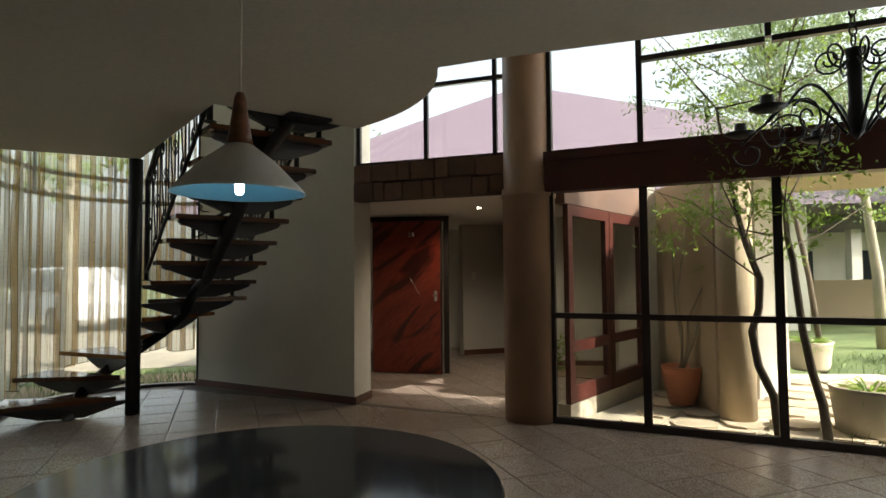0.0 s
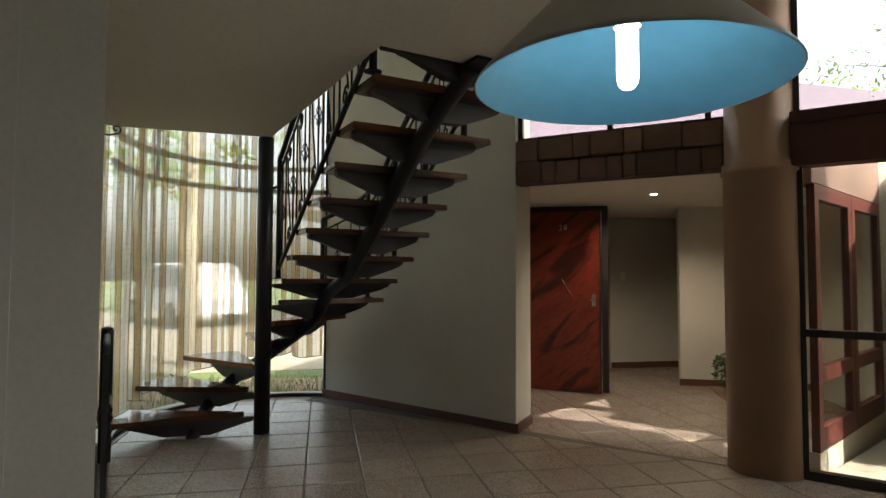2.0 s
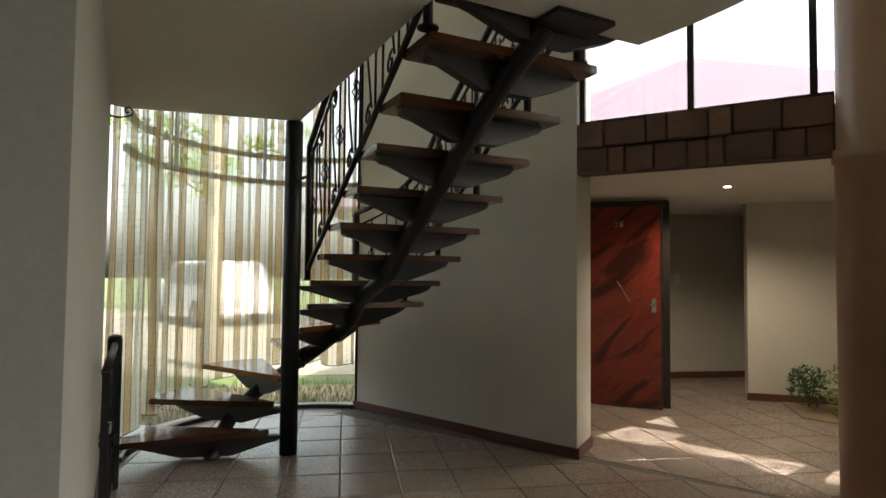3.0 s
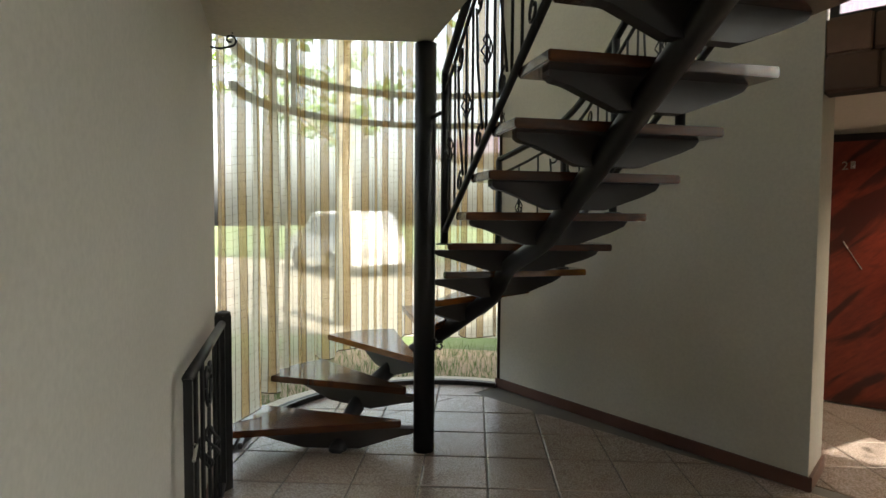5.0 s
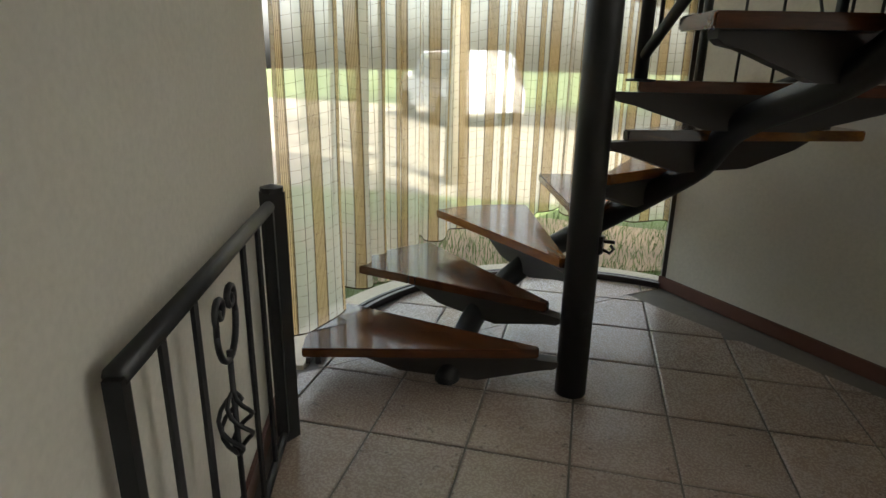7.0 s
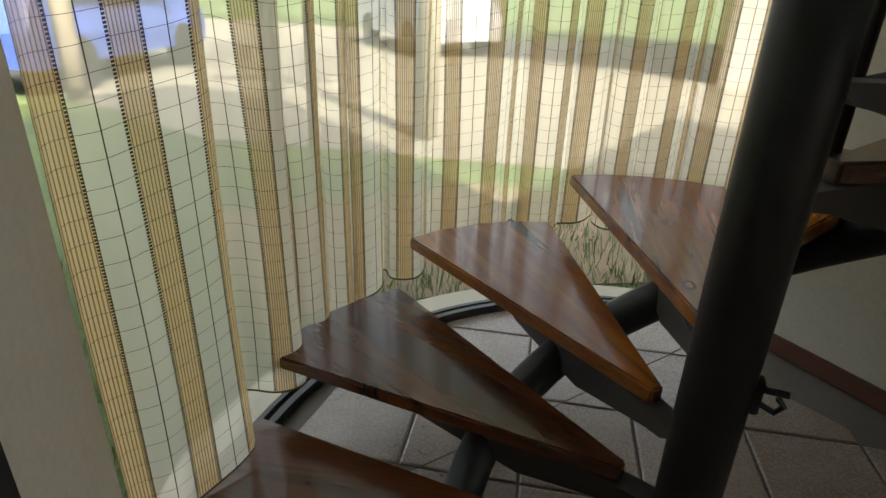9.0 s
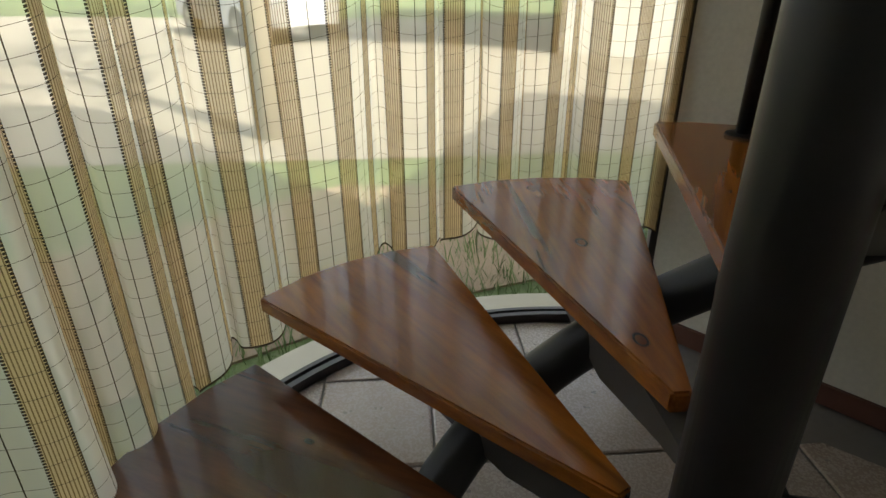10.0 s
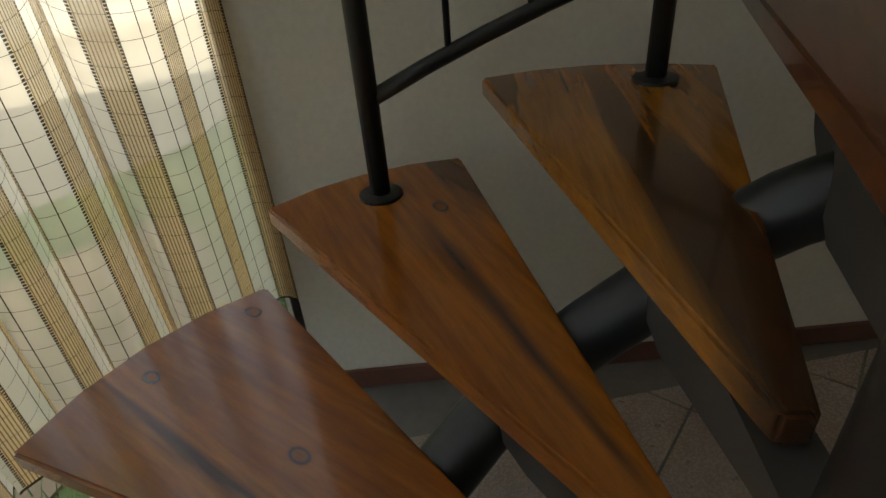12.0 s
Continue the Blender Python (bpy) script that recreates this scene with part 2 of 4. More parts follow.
LAMPWOOD = wood("lamp_teak", (0.06, 0.02, 0.01), (0.22, 0.075, 0.03), (0.30, 0.12, 0.05), 0.4)
BULB = glow("lit_tube", (0.72, 0.90, 1.0), 6.0)
DOWN = glow("lit_downlight", (1.0, 0.85, 0.6), 8.0)
CHROME = surface("brushed_chrome", (0.62, 0.62, 0.60), 0.25, 1.0, vary=0.05)
IVORY = surface("ivory_plastic", (0.70, 0.66, 0.55), 0.4, vary=0.03)
PAVING = surface("sandstone_paving", (0.46, 0.38, 0.27), 0.85, vary=0.22, grain=20, coarse=3, bump=0.4, depth=0.008, by_object=0.15)
GRASS = surface("lawn", (0.085, 0.125, 0.045), 0.9, vary=0.35, grain=40, coarse=0.8, bump=0.5, depth=0.03, second=(0.14, 0.18, 0.05))
BLADE = surface("grass_blade", (0.085, 0.16, 0.03), 0.7, vary=0.3, second=(0.16, 0.2, 0.06))
DIRT = surface("dry_earth", (0.26, 0.19, 0.12), 0.95, vary=0.3, grain=25, coarse=2)
DRIVE = surface("pale_drive", (0.24, 0.21, 0.16), 0.9, vary=0.15, grain=30)
TERRA = surface("terracotta", (0.42, 0.15, 0.07), 0.75, vary=0.15, grain=16)
CONCRETE = surface("cast_concrete", (0.44, 0.39, 0.30), 0.85, vary=0.15, grain=20)
OUTWALL = surface("tan_render", (0.40, 0.31, 0.20), 0.85, vary=0.10, grain=30, coarse=1.5, bump=0.3, depth=0.004)
PALEWALL = surface("pale_render", (0.55, 0.52, 0.45), 0.85, vary=0.08, grain=30)
ROOFTILE = surface("roof_tile", (0.125, 0.092, 0.120), 0.8, vary=0.12, grain=14, coarse=1.5, by_object=0.12)
BARK = surface("bark", (0.10, 0.075, 0.05), 0.9, vary=0.35, grain=30, coarse=6, bump=0.7, depth=0.01)
PALEBARK = surface("pale_bark", (0.33, 0.28, 0.20), 0.85, vary=0.25, grain=20, bump=0.4)
LEAF = foliage("leaf_green", (0.10, 0.20, 0.03), (0.24, 0.34, 0.06))
LEAFGREY = foliage("leaf_grey_green", (0.10, 0.14, 0.07), (0.18, 0.24, 0.11))
LEAFDARK = surface("leaf_dark", (0.035, 0.085, 0.025), 0.5, vary=0.3, grain=6)
CARWHITE = surface("white_car_paint", (0.52, 0.53, 0.54), 0.25, vary=0.03, bump=0)
CARBLUE = surface("blue_car_paint", (0.06, 0.10, 0.32), 0.25, vary=0.05, bump=0)
RUBBER = surface("tyre_rubber", (0.02, 0.02, 0.02), 0.8)
CARGLASS = surface("car_glass", (0.03, 0.035, 0.04), 0.08, vary=0.05, bump=0)


# ---- geometry helpers ----
def mesh_of(name, bm, material, smooth=False):
    bmesh.ops.recalc_face_normals(bm, faces=bm.faces)
    me = bpy.data.meshes.new(name)
    bm.to_mesh(me)
    bm.free()
    me.materials.append(material)
    if smooth:
        for f in me.polygons:
            f.use_smooth = True
    return me


def part(name, bm, material, parent=None, label="", smooth=False):
    ob = new(name, mesh_of(name, bm, material, smooth))
    if parent:
        ob.parent = parent
    if label:
        ob["label"] = label
    return ob


def thing(name, label, category, group="", m=None):
    e = new(name)
    if m is not None:
        e.matrix_world = m
    return tagged(e, label, category, group)


def setting(name, bm, material, label, category, smooth=False):
    return tagged(part(name, bm, material, None, "", smooth), label, category, "", "structure")


def box(bm, lo, hi, m=None, bevel=0.0):
    r = bmesh.ops.create_cube(bm, size=1.0)
    vs = r["verts"]
    for v in vs:
        v.co = Vector([lo[k] + (v.co[k] + 0.5) * (hi[k] - lo[k]) for k in range(3)])
    if bevel:
        es = list({e for v in vs for e in v.link_edges})
        g = bmesh.ops.bevel(bm, geom=es, offset=bevel, segments=2, affect="EDGES")
        vs = list({v for f in g["faces"] for v in f.verts} | {v for v in vs if v.is_valid})
    if m is not None:
        bmesh.ops.transform(bm, matrix=m, verts=vs)
    return bm


def boxes(*items):
    bm = bmesh.new()
    for it in items:
        box(bm, *it)
    return bm


def prism(points, z0, z1, bevel=0.0):
    bm = bmesh.new()
    lower = [bm.verts.new((p[0], p[1], z0)) for p in points]
    upper = [bm.verts.new((p[0], p[1], z1)) for p in points]
    n = len(points)
    bm.faces.new(lower[::-1])
    bm.faces.new(upper)
    for i in range(n):
        bm.faces.new((lower[i], lower[(i + 1) % n], upper[(i + 1) % n], upper[i]))
    if bevel:
        bmesh.ops.bevel(bm, geom=list(bm.edges), offset=bevel, segments=2, affect="EDGES")
    return bm


def wall_box(a, b, thick, z0, z1, side=1, m=None):
    """An upright slab from a to b in plan; its thickness lies to the left of a->b (side 1) or right (-1)."""
    a, b = Vector(a), Vector(b)
    d = (b - a).normalized()
    n = Vector((-d.y, d.x)) * thick * side
    return prism([a, b, b + n, a + n], z0, z1)


def tube(bm, pts, radius, sides=8, closed=False, flat=1.0):
    """A round bar swept along points; radius may be a list."""
    pts = [Vector(p) for p in pts]
    n = len(pts)
    rs = radius if isinstance(radius, (list, tuple)) else [radius] * n
    ref = Vector((0, 0, 1))
    rings = []
    for i, p in enumerate(pts):
        if closed:
            tan = pts[(i + 1) % n] - pts[i - 1]
        else:
            tan = pts[min(i + 1, n - 1)] - pts[max(i - 1, 0)]
        tan.normalize()
        if i == 0:
            ref = Vector((0, 0, 1)) if abs(tan.z) < 0.9 else Vector((1, 0, 0))
            side = tan.cross(ref).normalized()
        else:
            side = (side - tan * side.dot(tan)).normalized()
        up = side.cross(tan)
        rings.append([bm.verts.new(p + (side * math.cos(a) + up * math.sin(a) * flat) * rs[i]) for a in (2 * math.pi * k / sides for k in range(sides))])
    for i in range(n if closed else n - 1):
        r0, r1 = rings[i], rings[(i + 1) % n]
        for k in range(sides):
            bm.faces.new((r0[k], r0[(k + 1) % sides], r1[(k + 1) % sides], r1[k]))
    if not closed:
        bm.faces.new(rings[0][::-1])
        bm.faces.new(rings[-1])
    return bm


def bar(pts, radius, sides=8, closed=False, flat=1.0):
    return tube(bmesh.new(), pts, radius, sides, closed, flat)


def lathe(profile, sides=32, centre=(0, 0), closed=True):
    bm = bmesh.new()
    rings = []
    for r, z in profile:
        rings.append([bm.verts.new((centre[0] + r * math.cos(2 * math.pi * k / sides), centre[1] + r * math.sin(2 * math.pi * k / sides), z)) for k in range(sides)])
    for a, b in zip(rings, rings[1:]):
        for k in range(sides):
            bm.faces.new((a[k], a[(k + 1) % sides], b[(k + 1) % sides], b[k]))
    if closed and profile[0][0] > 1e-6:
        bm.faces.new(rings[0][::-1])
    if closed and profile[-1][0] > 1e-6:
        bm.faces.new(rings[-1])
    bmesh.ops.remove_doubles(bm, verts=bm.verts, dist=1e-5)
    return bm


def scroll(c, e1, e2, r, turns=1.3, start=0.0, n=18):
    """Points of a flat spiral at c in the plane of e1 and e2."""
    c, e1, e2 = Vector(c), Vector(e1), Vector(e2)
    out = []
    for k in range(n):
        f = k / (n - 1)
        a = start + f * turns * 2 * math.pi
        q = r * (1 - 0.75 * f)
        out.append(c + e1 * q * math.cos(a) + e2 * q * math.sin(a))
    return out


def lerp(a, b, f):
    return Vector(a) * (1 - f) + Vector(b) * f


# ---- plan ----
RISE = 0.175
POLE = Vector((-3.0, 5.225))
BAY_C, BAY_R = Vector((-3.03, 5.455)), 1.21
SLAB_Z, TOP_Z = 2.365, 5.0
WALL_N = Vector((-1.93, 2.445))     # near corner of the side wall
WALL_F = Vector((-3.985, 4.57))     # its far end, at the bay
DIAG_A, DIAG_B = Vector((-3.14, 6.665)), Vector((-1.03, 5.70))
G0 = Vector((0.831, 5.096))          # glass wall, from the column
GD = Vector((0.938, -0.3466))
G_END = G0 + GD * 5.0
COL = Vector((0.65, 5.22))
HALL_A, HALL_B = Vector((0.97, 5.27)), Vector((2.02, 6.80))


def bay(angle, r=BAY_R, z=0.0):
    return Vector((BAY_C.x + r * math.cos(radians(angle)), BAY_C.y + r * math.sin(radians(angle)), z))


# ---- setting ----
floor = setting("floor", prism([(-5.7, -3.1), (5.8, -3.1), (5.8, 3.5), G0 + Vector((0.03, 0.03)), HALL_B, (1.6, 10.4), (-1.7, 10.4), (-1.7, 6.2), DIAG_A, *[bay(a, BAY_R + 0.02) for a in range(100, 224, 6)], (-5.7, 0.0)], -0.12, -0.006), GROUT, "tiled room floor with dark recessed grout", "floor")

slab_edge = [(-3.92, 4.62), (-2.95, 5.21), (-1.45, 3.60), (-0.68, 4.33)]
for k in range(1, 13):
    f = k / 12
    p0, p1, p2, p3 = Vector((-0.68, 4.33)), Vector((-0.357, 4.066)), Vector((0.014, 3.678)), Vector((0.045, 3.10))
    slab_edge.append(p0 * (1 - f) ** 3 + p1 * 3 * f * (1 - f) ** 2 + p2 * 3 * f * f * (1 - f) + p3 * f ** 3)
slab_edge += [(0.371, 2.995), (1.061, 2.827), (1.99, 2.568), (5.72, 1.53), (5.72, -2.95), (-5.6, -2.95), (-5.6, -0.1)]
setting("ceiling", prism(slab_edge, SLAB_Z, SLAB_Z + 0.065), CEILING, "off-white plastered underside of the upper floor with a curved edge", "ceiling")
setting("ceiling_upper", prism([(-5.8, -3.2), (6.0, -3.2), (6.0, 3.75), G0 + Vector((0.1, 0.35)), (-0.9, 6.1), (-3.0, 6.9), (-4.6, 6.6), (-4.6, 4.4), (-5.8, 0.0)], TOP_Z, TOP_Z + 0.2), CEILING, "plain plastered ceiling over the double height", "ceiling")

setting("wall_side", wall_box(WALL_N, WALL_F, 0.22, -0.1, TOP_Z, 1), PLASTER, "smooth cream plastered wall beside the stair", "wall")
n_dir = Vector((-0.69, -0.724))
setting("wall_return", wall_box(WALL_N + n_dir * 0.22, WALL_N + n_dir * 4.6, 0.22, -0.1, TOP_Z, -1), PLASTER, "cream plastered wall end in shade", "wall")
setting("wall_diagonal", prism([DIAG_A, DIAG_B, (-0.945, 6.06), (-3.05, 7.03)], -0.1, TOP_Z), PLASTER, "tall cream plastered wall behind the stair", "wall")
setting("wall_east", boxes(((5.75, -3.1, -0.1), (5.95, 3.62, TOP_Z))), PLASTER, "plain cream plastered end wall", "wall")
setting("wall_south", boxes(((-5.8, -3.2, -0.1), (5.75, -3.0, TOP_Z))), PLASTER, "plain cream plastered back wall", "wall")
setting("wall_west", boxes(((-5.9, -3.0, -0.1), (-5.7, 0.1, TOP_Z))), PLASTER, "plain cream plastered side wall", "wall")

d = (DIAG_B - DIAG_A).normalized()
nrm = Vector((d.y, -d.x))
setting("baseboard", prism([DIAG_A + nrm * 0.002, DIAG_B + nrm * 0.002, DIAG_B + nrm * 0.016 + d * 0.016, DIAG_A + nrm * 0.016], 0, 0.075, 0.002), SKIRT, "red-brown tile skirting along the plastered wall", "skirting")
setting("baseboard_end", prism([DIAG_B + d * 0.002, (-0.943, 6.06), (-0.928, 6.06), DIAG_B + d * 0.018 - nrm * 0.0], 0, 0.075), SKIRT, "red-brown tile skirting on the wall end", "skirting")
wd = (WALL_F - WALL_N).normalized()
wn2 = Vector((wd.y, -wd.x))
setting("baseboard_side", prism([WALL_N + wn2 * 0.002, WALL_F + wn2 * 0.002, WALL_F + wn2 * 0.016, WALL_N + wn2 * 0.016], 0, 0.075), SKIRT, "red-brown tile skirting beside the stair", "skirting")

# hall: ceiling, walls, door
setting("ceiling_hall", prism([DIAG_B + Vector((0.02, 0.10)), (0.45, 5.43), (0.88, 5.36), (2.04, 6.84), (2.05, 8.40), (-1.7, 8.40), (-1.7, 6.45), (-1.0, 6.10)], 2.055, 2.32), CEILING, "low cream hall ceiling", "ceiling")
setting("wall_hall_back", boxes(((0.59, 8.25, -0.1), (2.1, 8.40, 2.4))), PLASTER, "cream plastered wall at the end of the hall", "wall")
setting("wall_passage", wall_box((-0.14, 9.335), (1.3, 9.99), 0.15, -0.1, 2.4, 1), PLASTER, "cream plastered wall of the passage beyond the door", "wall")
setting("wall_passage_side", boxes(((0.98, 8.405, -0.1), (1.12, 9.84, 2.4))), PLASTER, "plastered side of the passage", "wall")
setting("wall_hall_west", boxes(((-1.85, 6.45, -0.1), (-1.7, 10.3, 2.4))), PLASTER, "plain hall wall behind the open door", "wall")
setting("wall_hall_east", wall_box(HALL_B + Vector((0.0, 0.03)), (2.04, 8.40), 0.16, -0.1, 2.4, -1), PLASTER, "plastered wall between hall and courtyard", "wall")
setting("wall_passage_back", boxes(((-1.85, 10.35, -0.1), (1.7, 10.5, 2.4))), PLASTER, "plain wall closing the passage", "wall")
setting("ceiling_passage", boxes(((-1.7, 8.405, 2.06), (1.6, 10.4, 2.25))), CEILING, "low passage ceiling", "ceiling")
setting("baseboard_hall", boxes(((0.575, 8.233, 0), (1.95, 8.248, 0.075))), SKIRT, "red-brown tile skirting in the hall", "skirting")
setting("baseboard_passage", wall_box((-0.13, 9.323), (0.97, 9.823), 0.014, 0, 0.08, -1), SKIRT, "dark skirting in the passage", "skirting")

door = tagged(new("door_1"), "open red-stained timber front door with diagonal grain", "door", "", "structure")
hinge, leaf = Vector((-1.23, 7.613)), Vector((-0.328, 7.44))
ang = math.atan2(leaf.y - hinge.y, leaf.x - hinge.x)
door.matrix_world = pose(hinge.x, hinge.y, 0, 0, 0, math.degrees(ang))
L = (leaf - hinge).length
part("leaf", boxes(((0, -0.022, 0.012), (L, 0.022, 1.957), None, 0.004)), DOORWOOD, door)
part("edge_strip", boxes(((L + 0.001, -0.024, 0.012), (L + 0.012, 0.024, 1.957))), FRAME, door)
hnd = part("door_handle", bar([(L - 0.06, -0.03, 1.0), (L - 0.06, -0.052, 1.0), (L - 0.095, -0.055, 1.0)], 0.008), CHROME, door, "small chrome door handle")
part("lock_plate", boxes(((L - 0.08, -0.028, 0.93), (L - 0.04, -0.0225, 1.06), None, 0.002)), CHROME, door)
part("carved_line", bar([(L - 0.40, -0.024, 1.22), (L - 0.28, -0.024, 1.02)], 0.004), CHROME, door)
frame_ob = tagged(part("door_frame", boxes(((-0.30, 7.56, 0), (-0.235, 7.63, 1.995)), ((-1.3, 7.64, 1.965), (-0.235, 7.71, 2.03))), FRAME), "dark timber door frame", "door frame", "", "structure")


def door_digit(ch, x):
    cu = bpy.data.curves.new("number", "FONT")
    cu.body, cu.size, cu.extrude = ch, 0.085, 0.003
    tmp = new("tmp", cu)
    me = bpy.data.meshes.new_from_object(tmp)
    bpy.data.objects.remove(tmp)
    me.materials.append(CHROME)
    ob = new("number", me)
    ob.parent = door
    ob.matrix_basis = pose(x, -0.0265, 1.75, 90, 0, 0)
    ob["label"] = "small metal house number"


door_digit("2", L - 0.43)
part("number_bar", boxes(((L - 0.375, -0.027, 1.755), (L - 0.345, -0.0225, 1.81), None, 0.002)), CHROME, door)

sw = thing("light_switch", "ivory plastic light switch on the passage wall", "switch", "", pose(0.03, 9.408, 1.25, 0, 0, 24.4))
part("plate", boxes(((-0.035, -0.008, -0.06), (0.035, 0.0, 0.06), None, 0.003)), IVORY, sw)
part("rocker", boxes(((-0.012, -0.014, -0.02), (0.012, -0.0085, 0.02), None, 0.002)), IVORY, sw)
dl = thing("downlight", "small round recessed downlight, lit", "downlight", "", pose(0.18, 6.98, 2.053))
part("rim", lathe([(0.028, -0.001), (0.045, -0.004), (0.047, 0.0), (0.028, 0.0)], 24), CHROME, dl)
part("lamp", lathe([(0.0, -0.0015), (0.027, -0.0015)], 24), DOWN, dl)

# column with its ring
col_bm = lathe([(0.228, 0), (0.228, 1.925), (0.242, 1.93), (0.242, 1.955), (0.235, 1.96), (0.235, 2.0), (0.217, 2.005), (0.217, TOP_Z)], 48, COL)
setting("column", col_bm, COLUMN, "round tan painted column with a thin ring", "column", True)

# stone-clad beam between wall and column
SB_A, SB_B = DIAG_B + Vector((0.0, 0.0)), Vector((0.45, 5.31))
sbd = (SB_B - SB_A).normalized()
beam = setting("stone_beam", wall_box(SB_A + sbd * 0.004, SB_B, 0.13, 1.99, 2.335, 1), surface("beam_mortar", (0.05, 0.035, 0.03), 0.9), "beam clad in rough brown stone over the hall opening", "beam")
rng = random.Random(5)
x, L_beam = 0.0, (SB_B - SB_A).length
for row, (z0, z1) in enumerate(((1.99, 2.158), (2.168, 2.347))):
    x = 0.01
    while x < L_beam - 0.03:
        w = min(rng.uniform(0.10, 0.30), L_beam - x)
        bmq = boxes(((0, -0.022 - rng.uniform(0, 0.018), 0), (w - 0.008, 0.02, z1 - z0 + rng.uniform(-0.012, 0.006), ), None, 0.007))
        for v in bmq.verts:
            v.co += Vector((rng.uniform(-1, 1), rng.uniform(-1, 1), rng.uniform(-1, 1))) * 0.004
        st = part("stone", bmq, STONE, beam)
        st.matrix_basis = pose(SB_A.x + sbd.x * x, SB_A.y + sbd.y * x, z0, 0, 0, math.degrees(math.atan2(sbd.y, sbd.x)))
        x += w


def along_glass(s, off=0.0):
    return G0 + GD * s + Vector((-GD.y, GD.x)) * off


def gbox(bm, s0, s1, z0, z1, o0=-0.03, o1=0.03):
    a, b = along_glass(s0, o0), along_glass(s1, o0)
    c, e = along_glass(s1, o1), along_glass(s0, o1)
    vs = [bm.verts.new((q.x, q.y, z)) for z in (z0, z1) for q in (a, b, c, e)]
    for f in ((3, 2, 1, 0), (4, 5, 6, 7), (0, 1, 5, 4), (1, 2, 6, 5), (2, 3, 7, 6), (3, 0, 4, 7)):
        bm.faces.new([vs[i] for i in f])
    return bm


window = tagged(new("window_1"), "tall glazed courtyard wall in dark timber frames", "window", "", "structure")
posts = [0.0, 0.76, 1.695, 2.65, 3.60, 4.85]
for k, s in enumerate(posts):
    part("post", gbox(bmesh.new(), s - 0.03, s + 0.03, 0, 1.95), FRAME, window)
for k in range(5):
    s0, s1 = posts[k] + 0.03, posts[k + 1] - 0.03
    part("sill_rail", gbox(bmesh.new(), s0, s1, 0, 0.055), FRAME, window)
    part("mid_rail", gbox(bmesh.new(), s0, s1, 0.88, 0.927), FRAME, window)
    part("pane", gbox(bmesh.new(), s0, s1, 0.055, 0.88, -0.003, 0.003), GLASS, window).visible_shadow = False
    part("pane", gbox(bmesh.new(), s0, s1, 0.927, 1.95, -0.003, 0.003), GLASS, window).visible_shadow = False
setting("header_beam", gbox(bmesh.new(), -0.03, 4.9, 1.95, 2.28, -0.09, 0.06), MAROON, "deep oxblood-painted timber beam above the glazing", "beam")
setting("header_beam_lip", gbox(bmesh.new(), -0.03, 4.9, 2.22, 2.292, -0.105, -0.0905), MAROON, "oxblood timber lip along the beam", "trim")
upper = tagged(new("window_2"), "high clerestory windows in dark frames under the roof", "window", "", "structure")
ups = [0.0, 0.75, 1.675, 2.63, 3.60, 4.85]
for k, s in enumerate(ups):
    z0 = 3.015 if k in (2,) else 2.295
    part("post", gbox(bmesh.new(), s - 0.022, s + 0.022, z0, TOP_Z), FRAME, upper)
for k in range(5):
    s0, s1 = ups[k] + 0.022, ups[k + 1] - 0.022
    if k:
        part("rail", gbox(bmesh.new(), s0, s1, 2.972, 3.015), FRAME, upper)
    part("pane", gbox(bmesh.new(), s0, s1, 2.30, TOP_Z, -0.003, 0.003), GLASS, upper).visible_shadow = False
part("rail", gbox(bmesh.new(), -0.02, 4.85, 2.282, 2.312), FRAME, upper)

# window over the stone beam
w3 = tagged(new("window_3"), "clerestory window over the stone beam looking to a tiled roof", "window", "", "structure")
A3, B3 = SB_A + Vector((-sbd.y, sbd.x)) * 0.05, SB_B + Vector((-sbd.y, sbd.x)) * 0.05
len3 = (B3 - A3).length


def w3box(s0, s1, z0, z1, th=0.04):
    return wall_box(A3 + sbd * s0 - Vector((-sbd.y, sbd.x)) * th / 2, A3 + sbd * s1 - Vector((-sbd.y, sbd.x)) * th / 2, th, z0, z1)


for s in (0.03, 0.75, len3 - 0.10):
    part("post", w3box(s - 0.02, s + 0.02, 2.34, TOP_Z), FRAME, w3)
part("rail", w3box(0.05, len3, 3.055, 3.095), FRAME, w3)
part("rail", w3box(0.05, len3, 2.342, 2.37), FRAME, w3)
part("pane", w3box(0.05, len3, 2.37, TOP_Z, 0.005), GLASS, w3).visible_shadow = False

# glazed timber doors on the hall's courtyard side
hd = (HALL_B - HALL_A).normalized()
hlen = (HALL_B - HALL_A).length
hdoor = tagged(new("door_2"), "glazed red-brown timber doors between hall and courtyard", "door", "", "structure")
for k in range(2):
    s0, s1 = 0.06 + k * (hlen - 0.06) / 2, 0.06 + (k + 1) * (hlen - 0.06) / 2 - 0.01

    def hb(a, b, z0, z1, th=0.05, off=0.0):
        q = Vector((-hd.y, hd.x)) * off
        return wall_box(HALL_A + hd * a + q, HALL_A + hd * b + q, th, z0, z1)
    part("stile", hb(s0, s0 + 0.09, 0.10, 1.88), MAROON, hdoor)
    part("stile", hb(s1 - 0.09, s1, 0.10, 1.88), MAROON, hdoor)
    for z0, z1 in ((0.10, 0.25), (0.55, 0.65), (1.78, 1.88)):
        part("rail", hb(s0 + 0.09, s1 - 0.09, z0, z1), MAROON, hdoor)
    for z0, z1 in ((0.25, 0.55), (0.65, 1.78)):
        part("pane", hb(s0 + 0.09, s1 - 0.09, z0, z1, 0.006, 0.02), GLASS, hdoor).visible_shadow = False
